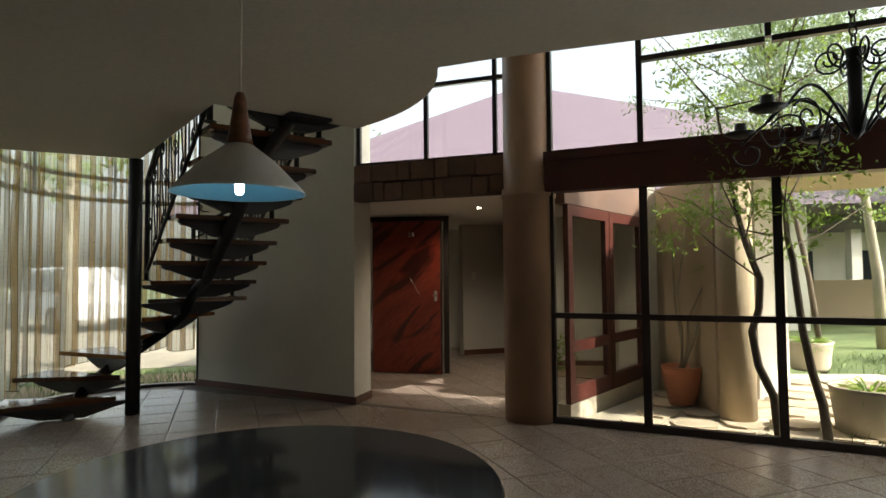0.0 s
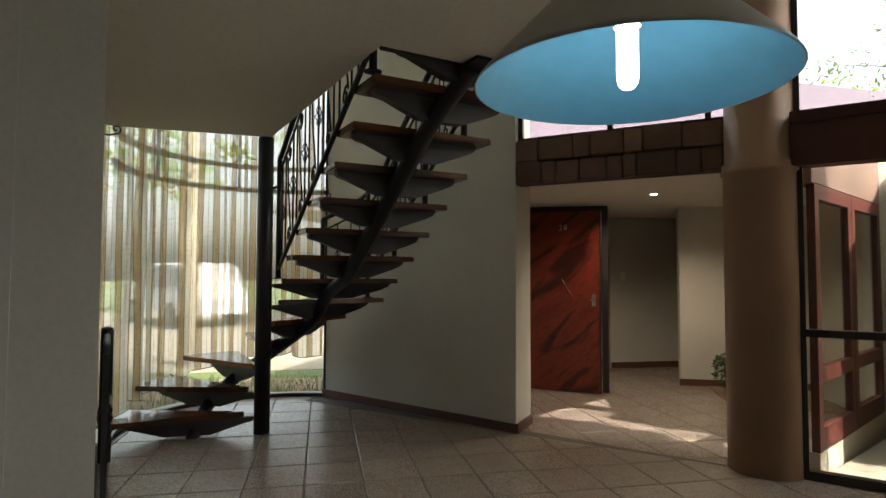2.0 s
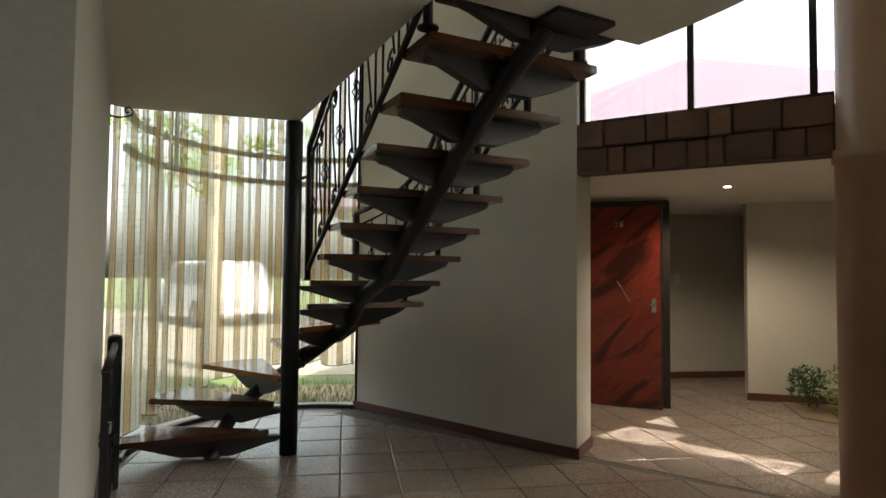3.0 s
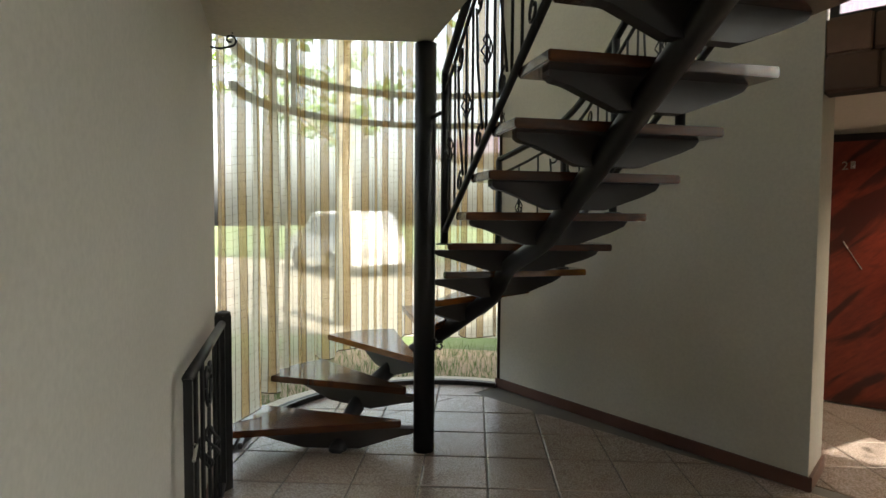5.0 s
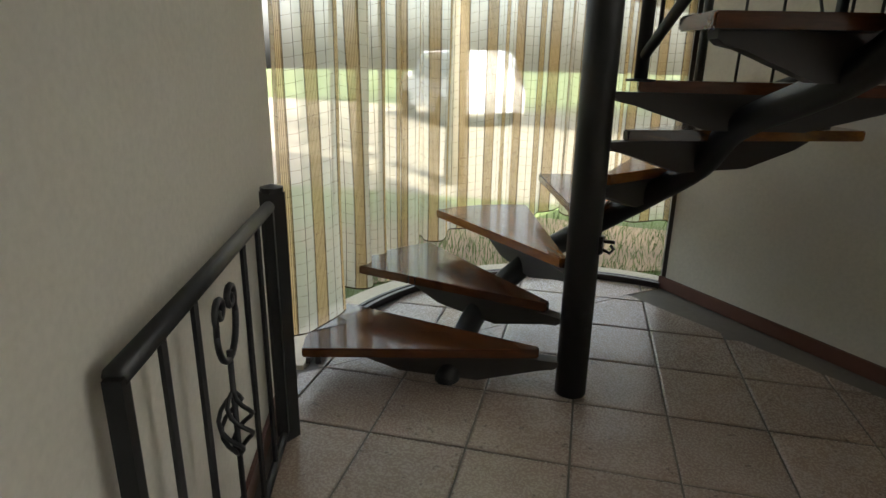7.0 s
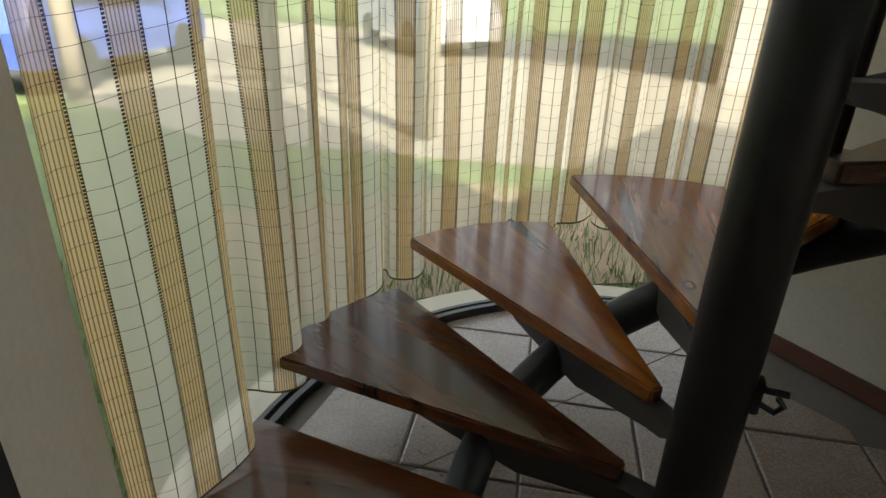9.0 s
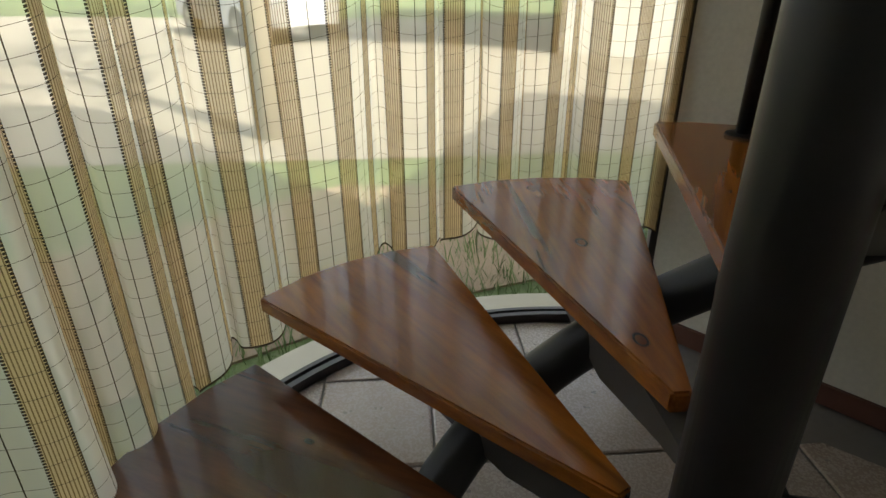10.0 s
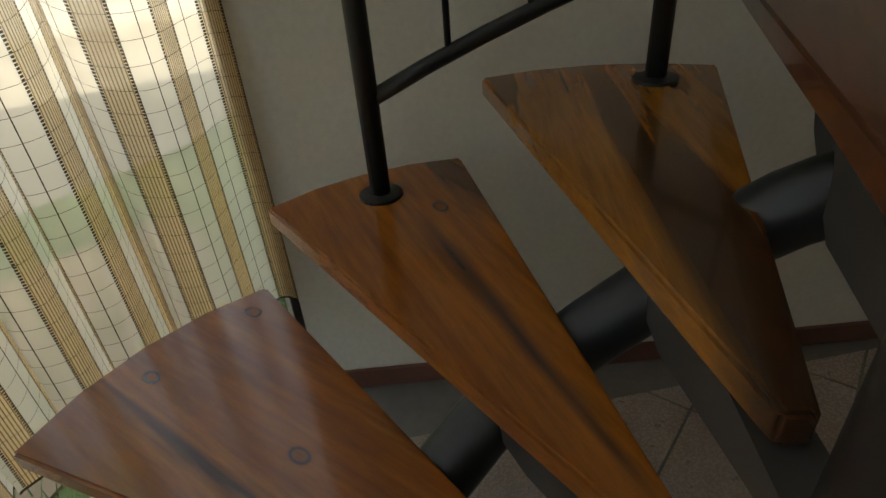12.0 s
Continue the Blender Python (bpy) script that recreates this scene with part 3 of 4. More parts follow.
setting("stone_lintel", wall_box(HALL_A, HALL_B, 0.12, 1.885, 2.26, 1), STONE, "rough brown stone lintel above the courtyard doors", "lintel")
plinth = setting("stone_plinth", wall_box(HALL_A + hd * 0.05, HALL_B, 0.16, -0.12, 0.095, 1), CONCRETE, "low rough stone threshold under the courtyard doors", "step")

# bay window
bayw = tagged(new("window_4"), "curved bay window with dark frames", "window", "", "structure")
B0, B1 = 95, 219


def arc_band(r0, r1, z0, z1, a0=B0, a1=B1, n=36):
    bm = bmesh.new()
    rows = []
    for k in range(n + 1):
        a = a0 + (a1 - a0) * k / n
        rows.append([bm.verts.new(bay(a, r, z)) for r, z in ((r0, z0), (r1, z0), (r1, z1), (r0, z1))])
    for p, q in zip(rows, rows[1:]):
        for i in range(4):
            bm.faces.new((p[i], p[(i + 1) % 4], q[(i + 1) % 4], q[i]))
    bm.faces.new(rows[0])
    bm.faces.new(rows[-1][::-1])
    return bm


part("sill_frame", arc_band(BAY_R - 0.035, BAY_R - 0.012, 0.0, 0.035), FRAME, bayw)
part("sill_frame", arc_band(BAY_R + 0.012, BAY_R + 0.03, 0.0, 0.03), FRAME, bayw)
part("pane", arc_band(BAY_R - 0.003, BAY_R + 0.003, 0.0, TOP_Z), GLASS, bayw).visible_shadow = False
for z in (2.10, 2.34, 3.5):
    part("rail", arc_band(BAY_R - 0.02, BAY_R + 0.02, z, z + 0.045), FRAME, bayw)
for a in (B0 - 0.9, 137, 178):
    p = bay(a)
    part("post", prism([bay(a - 0.6, BAY_R - 0.014), bay(a + 0.6, BAY_R - 0.014), bay(a + 0.6, BAY_R + 0.014), bay(a - 0.6, BAY_R + 0.014)], 0.0 if a < 100 or a > 215 else 2.12, TOP_Z), FRAME, bayw)
setting("bay_kerb", arc_band(BAY_R + 0.032, BAY_R + 0.16, -0.15, 0.015, B0 - 2, B1 + 2), CONCRETE, "pale curved concrete sill outside the bay", "sill")

# ---- stair ----
stair = thing("staircase", "winding stair of varnished wood treads on a black steel spine", "staircase")
LW = [(219, 193), (190, 162), (160, 132), (129, 101.5), (99, 75.5), (72.5, 46.5), (46, 27)]
spine_pts = []


def bracket(length, x0, parent, m):
    """The plate under a tread: deep over the spine, tapering with rounded ends."""
    bm = bmesh.new()
    xs = [x0, x0 + 0.02, x0 + 0.07, 0.30 * length + x0, 0.66 * length, length - 0.12, length - 0.05, length - 0.03]
    low = [-0.06, -0.075, -0.085, -0.165, -0.165, -0.100, -0.07, -0.045]
    th = 0.028
    top = -0.0405
    front = [bm.verts.new((x, -th, top)) for x in xs] + [bm.verts.new((x, -th, z)) for x, z in zip(xs[::-1], low[::-1])]
    back = [bm.verts.new((v.co.x, th, v.co.z)) for v in front]
    n = len(front)
    bm.faces.new(front)
    bm.faces.new(back[::-1])
    for i in range(n):
        bm.faces.new((front[i], back[i], back[(i + 1) % n], front[(i + 1) % n]))
    ob = part("bracket", bm, BRACKET, parent, "dark tapered bracket plate")
    ob.matrix_basis = m
    return ob


TREAD_LEN = 1.085
for i, (a0, a1) in enumerate(LW, 1):
    z = RISE * i
    mid = radians((a0 + a1) / 2)
    half = radians(abs(a0 - a1) / 2)
    r_out, r_in = TREAD_LEN, 0.135
    pts = [(r_in, -0.016), (r_out * math.cos(half), -r_out * math.sin(half))]
    pts += [(r_out * 1.015 * math.cos(half * f), r_out * 1.015 * math.sin(half * f)) for f in (-0.5, 0, 0.5)]
    pts += [(r_out * math.cos(half), r_out * math.sin(half)), (r_in, 0.016)]
    m = pose(POLE.x, POLE.y, z, 0, 0, math.degrees(mid))
    t_ob = part("tread", prism(pts, -0.04, 0.0, 0.005), TREADDARKER if i in (1, 2, 7) else TREAD, stair, "varnished reddish-brown wedge tread")
    t_ob.matrix_basis = m
    bracket(r_out, 0.055, stair, m)
    spine_pts.append(Vector((POLE.x + 0.50 * math.cos(mid), POLE.y + 0.50 * math.sin(mid), z - 0.150)))
LINE = []
for i in range(8, 15):
    lp = Vector((-1.81, 4.023)) + Vector((0.197, -0.215)) * (i - 12)
    rp = Vector((-1.526, 5.066)) + Vector((0.186, -0.217)) * (i - 10)
    if i == 14:
        lp, rp = Vector((-1.45, 3.69)), Vector((-0.76, 4.33))
    LINE.append((i, lp, rp))
    d2 = rp - lp
    ln = d2.length
    m = pose(lp.x, lp.y, RISE * i, 0, 0, math.degrees(math.atan2(d2.y, d2.x)))
    w0, w1 = (0.10, 0.165) if i == 8 else (0.135, 0.150) if i < 14 else (0.10, 0.10)
    t_ob = part("tread", prism([(0, -w0), (ln, -w1), (ln, w1), (0, w0)], -0.04, 0, 0.005), TREADDARKER, stair, "varnished reddish-brown straight tread")
    t_ob.matrix_basis = m
    bracket(ln, 0.05, stair, m)
    c = lerp((*lp, 0), (*rp, 0), 0.47)
    spine_pts.append(Vector((c.x, c.y, RISE * i - 0.150)))
first = spine_pts[0] + (spine_pts[0] - spine_pts[1]) * 0.12
first.z = 0.0
last = spine_pts[-1] + (spine_pts[-1] - spine_pts[-2]) * 0.25
ctrl = [first] + spine_pts + [last]
smooth_pts = []
for k in range(len(ctrl) - 1):
    p0, p1, p2, p3 = ctrl[max(k - 1, 0)], ctrl[k], ctrl[k + 1], ctrl[min(k + 2, len(ctrl) - 1)]
    for j in range(5):
        f = j / 5
        smooth_pts.append(0.5 * ((2 * p1) + (p2 - p0) * f + (2 * p0 - 5 * p1 + 4 * p2 - p3) * f * f + (3 * p1 - p0 - 3 * p2 + p3) * f ** 3))
smooth_pts.append(ctrl[-1])
part("spine", bar(smooth_pts, 0.052, 16), BLACK, stair, "curved black steel spine tube", True)
part("pole", lathe([(0.062, 0), (0.062, SLAB_Z)], 32, POLE), BLACK, stair, "round black steel pole from floor to slab", True)
part("landing_plate", boxes(((-0.16, -0.06, -0.02), (0.16, 0.25, 0.0), pose(last.x, last.y, SLAB_Z - 0.003, 0, 0, -46))), BLACK, stair)


def outer_point(s):
    """Plan place on the outer rail at tread number s (may be between treads)."""
    if s <= 7:
        k = max(1, min(6, int(s)))
        f = s - k
        a = [(p + q) / 2 for p, q in LW]
        ang2 = a[k - 1] * (1 - f) + a[min(k, 6)] * f
        return Vector((POLE.x + 0.985 * math.cos(radians(ang2)), POLE.y + 0.985 * math.sin(radians(ang2))))
    if s < 8:
        return lerp((*outer_point(7), 0), (*(LINE[0][2] - Vector((0.08, 0.05))), 0), s - 7).xy
    return LINE[0][2] - Vector((0.08, 0.05)) + Vector((0.186, -0.217)) * (s - 8)


def inner_point(s):
    return Vector((-2.401, 4.668)) + Vector((0.197, -0.215)) * (s - 9) + Vector((-0.01, 0.0))


def run(fn, s0, s1, up, step=0.25):
    out = []
    s = s0
    while s <= s1 + 1e-6:
        p = fn(s)
        out.append(Vector((p.x, p.y, RISE * s + up)))
        s += step
    return out


def rail(name_label, fn, s0, s1, low, high, post_list):
    rl = thing("stair_railing", name_label, "railing")
    part("handrail", bar(run(fn, s0, s1, high), 0.021, 10), BLACK, rl, "", True)
    part("top_rail", bar(run(fn, s0, s1, high - 0.11), 0.010, 6), BLACK, rl, "", True)
    part("bottom_rail", bar(run(fn, s0, s1, low), 0.016, 10), BLACK, rl, "", True)
    for s, drop in post_list:
        p = fn(s)
        part("post", bar([(p.x, p.y, drop), (p.x, p.y, RISE * s + high)], 0.021, 12), BLACK, rl, "", True)
        part("foot_plate", lathe([(0.045, drop), (0.045, drop + 0.006), (0.024, drop + 0.009)], 20, p), BLACK, rl)
    s, kind = s0 + 0.35, 0
    while s < s1 - 0.15:
        p, q = fn(s - 0.05), fn(s + 0.05)
        e1 = Vector((q.x - p.x, q.y - p.y, RISE * 0.1)).normalized()
        e2 = Vector((0, 0, 1))
        base = Vector((*fn(s), RISE * s + low))
        topz = RISE * s + high - 0.11
        h = topz - base.z
        bm = bmesh.new()
        if kind % 3 == 0:
            tube(bm, [base, Vector((base.x, base.y, topz))], 0.0065, 6)
            mid2 = base + Vector((0, 0, h * 0.5))
            for w in range(4):
                ph = w * math.pi / 2
                tube(bm, [mid2 + Vector((0, 0, -0.07 + 0.14 * k / 8)) + (e1 * math.cos(ph + k * 0.5) + e1.cross(e2) * math.sin(ph + k * 0.5)) * 0.028 * math.sin(math.pi * k / 8) for k in range(9)], 0.004, 5)
            part("basket_baluster", bm, BLACK, rl, "", True)
        elif kind % 3 == 1:
            tube(bm, [base, Vector((base.x, base.y, topz))], 0.0065, 6)
            part("baluster", bm, BLACK, rl, "", True)
        else:
            tube(bm, scroll(base + e2 * (h - 0.07) + e1 * 0.0, e1, e2, 0.055, 1.25, math.pi)[::-1] + [base + e2 * (h * 0.55) - e1 * 0.03] + scroll(base + e2 * 0.075, -e1, -e2, 0.055, 1.25, math.pi), 0.0065, 6)
            part("scroll", bm, BLACK, rl, "", True)
        s += 0.34
        kind += 1
    return rl


rail("black wrought-iron railing with scrolls on the inner side of the flight", inner_point, 7.0, 13.7, 0.07, 0.93, [(7.0, RISE * 7), (13.5, RISE * 13)])
rail("black wrought-iron railing with scrolls on the wall side of the flight", outer_point, 5.0, 13.7, 0.20, 0.92, [(5.0, RISE * 5), (6.25, RISE * 6), (8.0, RISE * 8), (10.0, RISE * 10), (12.0, RISE * 12), (13.5, RISE * 13)])
link = thing("pole_link", "short black bar with a curl joining pole and railing", "bar")
ip = inner_point(7.0)
part("rod", bar([(POLE.x + 0.05, POLE.y - 0.02, 1.94), (ip.x, ip.y, 1.95)], 0.012, 8), BLACK, link)

catch = thing("gate_catch", "black steel gate catch clamped to the stair pole", "catch", "", pose(POLE.x, POLE.y, 0.62, 0, 0, 10))
part("clamp", boxes(((0.058, -0.016, -0.02), (0.074, 0.016, 0.05), None, 0.003)), BLACK, catch)
part("bolt", bar([(0.07, 0, 0.03), (0.115, 0.0, 0.032)], 0.007, 8), BLACK, catch)
part("keeper", bar([(0.07, 0.0, 0.0), (0.10, 0.0, -0.012), (0.112, 0.0, 0.006), (0.10, 0.0, 0.02)], 0.006, 6), BLACK, catch)

# folding safety gate against the side wall
gate = thing("safety_gate", "low black wrought-iron stair gate folded against the wall", "gate")
ga, gb = Vector((-2.90, 3.52)), Vector((-3.585, 4.26))
gdir = (gb - ga).normalized()
gl = (gb - ga).length


def gp(s, z, o=0.0):
    q = ga + gdir * s + Vector((gdir.y, -gdir.x)) * o
    return Vector((q.x, q.y, z))


GZ0, GZ1 = 0.05, 0.845
part("top_bar", bar([gp(0, GZ1), gp(gl, GZ1)], 0.019, 10), BLACK, gate, "", True)
part("bottom_bar", bar([gp(0, GZ0), gp(gl, GZ0)], 0.014, 8), BLACK, gate)
for s in (0.0, gl):
    part("stile", bar([gp(s, GZ0), gp(s, GZ1)], 0.019, 4), BLACK, gate)
for s in (0.16, 0.32, gl - 0.32, gl - 0.16):
    part("baluster", bar([gp(s, GZ0), gp(s, GZ1)], 0.009, 6), BLACK, gate)
ge, gc = Vector((gdir.x, gdir.y, 0)), gp(gl / 2, GZ1 - 0.15)
lyre = [gc + ge * 0.075 * math.cos(a) + Vector((0, 0, 0.09 * math.sin(a))) for a in [math.pi + k * math.pi / 14 for k in range(15)]]
part("lyre_bow", bar(lyre, 0.008, 6), BLACK, gate, "", True)
for sg in (-1, 1):
    part("scroll", bar([gc + ge * sg * 0.075] + scroll(gc + ge * sg * 0.042 + Vector((0, 0, 0.045)), ge * sg, Vector((0, 0, 1)), 0.036, 1.2, -0.6), 0.008, 6), BLACK, gate, "", True)
bm = bmesh.new()
tube(bm, [gp(gl / 2, GZ0), gp(gl / 2, GZ1 - 0.22)], 0.008, 6)
for w in range(4):
    tube(bm, [gp(gl / 2, 0.34 + 0.18 * k / 10) + (Vector((gdir.x, gdir.y, 0)) * math.cos(w * 1.571 + k * 0.45) + Vector((gdir.y, -gdir.x, 0)) * math.sin(w * 1.571 + k * 0.45)) * 0.042 * math.sin(math.pi * k / 10) for k in range(11)], 0.006, 5)
part("basket_baluster", bm, BLACK, gate, "", True)
part("latch", bar([gp(0.0, 0.63), gp(-0.01, 0.63, 0.025), gp(-0.07, 0.60, 0.025)], 0.006, 6), CHROME, gate, "small steel latch bolt")
gpost = thing("gate_post", "square black steel gate post fixed to the floor by the wall", "post")
pp = gp(gl + 0.06, 0)
part("shaft", boxes(((pp.x - 0.028, pp.y - 0.028, 0), (pp.x + 0.028, pp.y + 0.028, 0.88))), BLACK, gpost)
part("cap", lathe([(0.036, 0.88), (0.036, 0.895), (0.0, 0.905)], 16, (pp.x, pp.y)), BLACK, gpost)

# ---- curtain ----
CA0, CA1 = 94.0, 226.0
bm = bmesh.new()
uvl = bm.loops.layers.uv.new("UVMap")
NC, NR = 760, 30
rng = random.Random(11)
ph = [rng.uniform(0, 6.28) for _ in range(6)]
cols, ulen, prev = [], 0.0, None
for c in range(NC + 1):
    f = c / NC
    a = CA0 + (CA1 - CA0) * f
    w = 2 * math.pi * (13.0 * f + 0.45 * math.sin(2 * math.pi * 2.3 * f + ph[0]))
    hem = 0.43 - 0.27 * max(0.0, (f - 0.28) / 0.72) + 0.02 * math.sin(w * 0.5 + ph[1]) + 0.008 * math.sin(w)
    colv = []
    for r in range(NR + 1):
        g = r / NR
        z = hem + (4.6 - hem) * g ** 1.4
        amp = 0.064 * (0.75 + 0.35 * math.sin(3.1 * f * 6 + ph[2])) * (1.0 - 0.45 * g)
        rad = 1.120 + 1.6 * max(0.0, f - 0.9) + amp * math.sin(w + 0.25 * math.sin(3 * z + ph[3])) + 0.012 * math.sin(2.0 * w + ph[4])
        aa = a + 1.9 * math.cos(w + 0.6) * (1 - 0.4 * g)
        colv.append(bm.verts.new(bay(aa, rad, z)))
    if prev:
        ulen += (colv[0].co - prev[0].co).length
    cols.append((ulen, colv, hem))
    prev = colv
for (u0, p, h0), (u1, q, h1) in zip(cols, cols[1:]):
    for r in range(NR):
        fc = bm.faces.new((p[r], q[r], q[r + 1], p[r + 1]))
        for lp2, (u, vv, hh) in zip(fc.loops, ((u0, p[r], h0), (u1, q[r], h1), (u1, q[r + 1], h1), (u0, p[r + 1], h0))):
            lp2[uvl].uv = (u, vv.co.z - hh)
curtain = part("curtain", bm, CURTAIN, None, "", True)
tagged(curtain, "sheer sand-striped curtain hanging in folds round the bay", "curtain")
rod = thing("curtain_rail", "thin dark curved curtain rail high in the bay", "curtain rail")
part("rod", bar([bay(a, 1.13, 4.62) for a in range(97, 219, 4)], 0.012, 8), BLACK, rod, "", True)


def tieback(m, label):
    h = thing("tieback_hook", label, "hook", "curtain tieback hooks", m)
    part("stem", bar([(0, 0, 0), (0.05, 0, -0.005), (0.10, 0, 0.01)], 0.006, 6), BLACK, h)
    part("curl", bar(scroll((0.10, 0, 0.045), (1, 0, 0), (0, 0, 1), 0.035, 1.1, -1.57), 0.006, 6), BLACK, h)
    part("tail", bar([(0.11, 0, 0.08), (0.125, 0, 0.13), (0.118, 0, 0.16)], 0.005, 6), BLACK, h)
    part("rose", lathe([(0.02, -0.004), (0.02, 0.002)], 16), BLACK, h)


hk = WALL_F - wd * 0.10
tieback(pose(hk.x, hk.y, 2.28, 0, 0, math.degrees(math.atan2(wn2.y, wn2.x))), "black scrolled tieback hook on the side wall by the curtain")
hk2 = DIAG_A + d * 0.18
tieback(pose(hk2.x, hk2.y, 2.02, 0, 0, math.degrees(math.atan2(nrm.y, nrm.x))), "black scrolled tieback hook on the wall by the bay")

# ---- pendant lamp, table, chandelier ----
LAMP = Vector((-0.448, 1.735))
pend = thing("pendant_lamp", "white enamel cone pendant with a wooden neck, lit", "pendant lamp", "", pose(LAMP.x, LAMP.y, 1.503) @ Matrix.Scale(1.10, 4))
part("shade", lathe([(0.036, 0.137), (0.10, 0.088), (0.176, 0.008), (0.181, 0.0), (0.1798, 0.0), (0.1745, 0.0080), (0.0985, 0.0870), (0.035, 0.135)], 48), WHITE, pend, "white enamel cone shade", True)
part("lining", lathe([(0.1791, 0.0002), (0.1738, 0.0078), (0.0976, 0.0863), (0.034, 0.134), (0.0, 0.1345)], 48, (0, 0), False), BLUELIT, pend, "inside of the shade, coloured blue for the bulb's light", True)
part("neck", lathe([(0.036, 0.138), (0.030, 0.17), (0.016, 0.27), (0.010, 0.285), (0.0, 0.287)], 24), LAMPWOOD, pend, "turned wooden neck", True)
part("cord", bar([(0, 0, 0.285), (0.001, 0, 0.55), (0, 0, (SLAB_Z - 1.503) / 1.10)], 0.0035, 6), IVORY, pend)
bulb = part("bulb", lathe([(0.0, -0.004), (0.007, -0.003), (0.011, 0.002), (0.0125, 0.010), (0.0125, 0.066), (0.011, 0.070)], 16), BULB, pend, "lit compact tube bulb", True)
part("holder", lathe([(0.016, 0.0705), (0.018, 0.080), (0.018, 0.128)], 16), IVORY, pend)

table = thing("oval_table", "oval dining table with a smoked reflective glass top", "table", "", pose(-0.23, 1.38, 0))
top_bm = lathe([(0.0, 0.738), (0.813, 0.738), (0.82, 0.744), (0.813, 0.75), (0.0, 0.75)], 96)
bmesh.ops.scale(top_bm, vec=(0.70, 0.70, 1.0), verts=top_bm.verts)
part("tabletop", top_bm, TABLEGLASS, table, "smoked glass top")
part("pedestal", lathe([(0.26, 0.0), (0.26, 0.03), (0.10, 0.06), (0.08, 0.60), (0.20, 0.737)], 32), BLACK, table)

chan = thing("chandelier", "black wrought-iron chandelier with curled arms and candle cups", "chandelier", "", pose(2.14, 3.055, 2.0))
part("stem", lathe([(0.0, -0.10), (0.03, -0.06), (0.045, 0.0), (0.03, 0.10), (0.035, 0.34), (0.05, 0.36), (0.0, 0.38)], 20), BLACK, chan, "", True)
for k in range(48):
    zc = 0.41 + k * 0.05
    ex = Vector((1, 0, 0)) if k % 2 else Vector((0, 1, 0))
    part("chain_link", bar([Vector((0, 0, zc)) + ex * 0.018 * math.cos(q * math.pi / 5) + Vector((0, 0, 0.032 * math.sin(q * math.pi / 5))) for q in range(10)], 0.005, 5, True), BLACK, chan)
for k in range(6):
    a = k * math.pi / 3 + 0.35
    e = Vector((math.cos(a), math.sin(a), 0))
    up = Vector((0, 0, 1))
    arm = [e * (0.04 + 0.50 * f) + up * (-0.06 + 0.24 * math.sin(f * 3.3) + 0.10 * max(0.0, f - 0.75) * 4 - 0.04 * f) for f in [j / 16 for j in range(17)]]
    part("arm", bar(arm, 0.008, 6), BLACK, chan, "", True)
    part("arm_scroll", bar(scroll(e * 0.30 + up * 0.0, e, up, 0.10, 1.4, 0.5), 0.006, 6), BLACK, chan, "", True)
    part("drop_loop", bar(scroll(e * 0.50 - up * 0.09, e, -up, 0.085, 0.95, 0.0), 0.005, 6), BLACK, chan, "", True)
    part("crown_scroll", bar(scroll(e * 0.11 + up * 0.33, e, up, 0.075, 1.5, 3.4), 0.006, 6), BLACK, chan, "", True)
    cup = part("candle_cup", lathe([(0.012, -0.01), (0.05, 0.0), (0.085, 0.018), (0.082, 0.024), (0.034, 0.03), (0.03, 0.075), (0.0, 0.075)], 20), BLACK, chan, "", True)
    cup.matrix_basis = Matrix.Translation(e * 0.54 + up * 0.01)


# ---- outside ----
setting("ground", prism([(-90, -60), (90, -60), (90, 120), (-90, 120)], -0.6, -0.15), GRASS, "sunlit lawn reaching to the horizon", "lawn")
setting("driveway", prism([(-30, 8.6), (-8, 7.4), (-3.2, 9.6), (3.0, 17.0), (-2, 22), (-30, 16)], -0.149, -0.140), DRIVE, "pale bare driveway beyond the bay", "driveway")
setting("flower_bed", prism([(-6.2, 6.3), (-4.9, 5.6), (-4.2, 6.6), (-3.1, 7.6), (-3.4, 8.6), (-5.2, 8.0)], -0.149, -0.137), DIRT, "patchy earth bed outside the bay", "flower bed")
court = setting("pavement", prism([G0 + Vector((0.05, 0.05)), G_END + Vector((0.3, 0.2)), (7.0, 5.0), (5.2, 8.0), (3.1, 8.0), HALL_B + Vector((0.1, 0))], -0.148, -0.055), CONCRETE, "sandstone-paved courtyard", "paving")
rng = random.Random(3)


def inside(p, poly):
    n = len(poly)
    c = False
    for i in range(n):
        (x0, y0), (x1, y1) = poly[i], poly[(i + 1) % n]
        if (y0 > p[1]) != (y1 > p[1]) and p[0] < (x1 - x0) * (p[1] - y0) / (y1 - y0) + x0:
            c = not c
    return c


CPOLY = [(1.1, 5.15), (4.1, 4.1), (5.6, 5.3), (4.9, 7.7), (3.0, 7.7), (2.1, 6.5)]
for gx in range(12):
    for gy in range(9):
        cx, cy = 1.0 + gx * 0.42 + 0.21 * (gy % 2), 4.1 + gy * 0.40
        if inside((cx, cy), CPOLY):
            pts = []
            for q in range(7):
                a = q * 2 * math.pi / 7 + rng.uniform(-0.2, 0.2)
                pts.append((cx + 0.205 * math.cos(a) * rng.uniform(0.88, 1.08), cy + 0.20 * math.sin(a) * rng.uniform(0.88, 1.08)))
            part("flagstone", prism(pts, -0.075, -0.03 + rng.uniform(-0.006, 0.006)), PAVING, court)

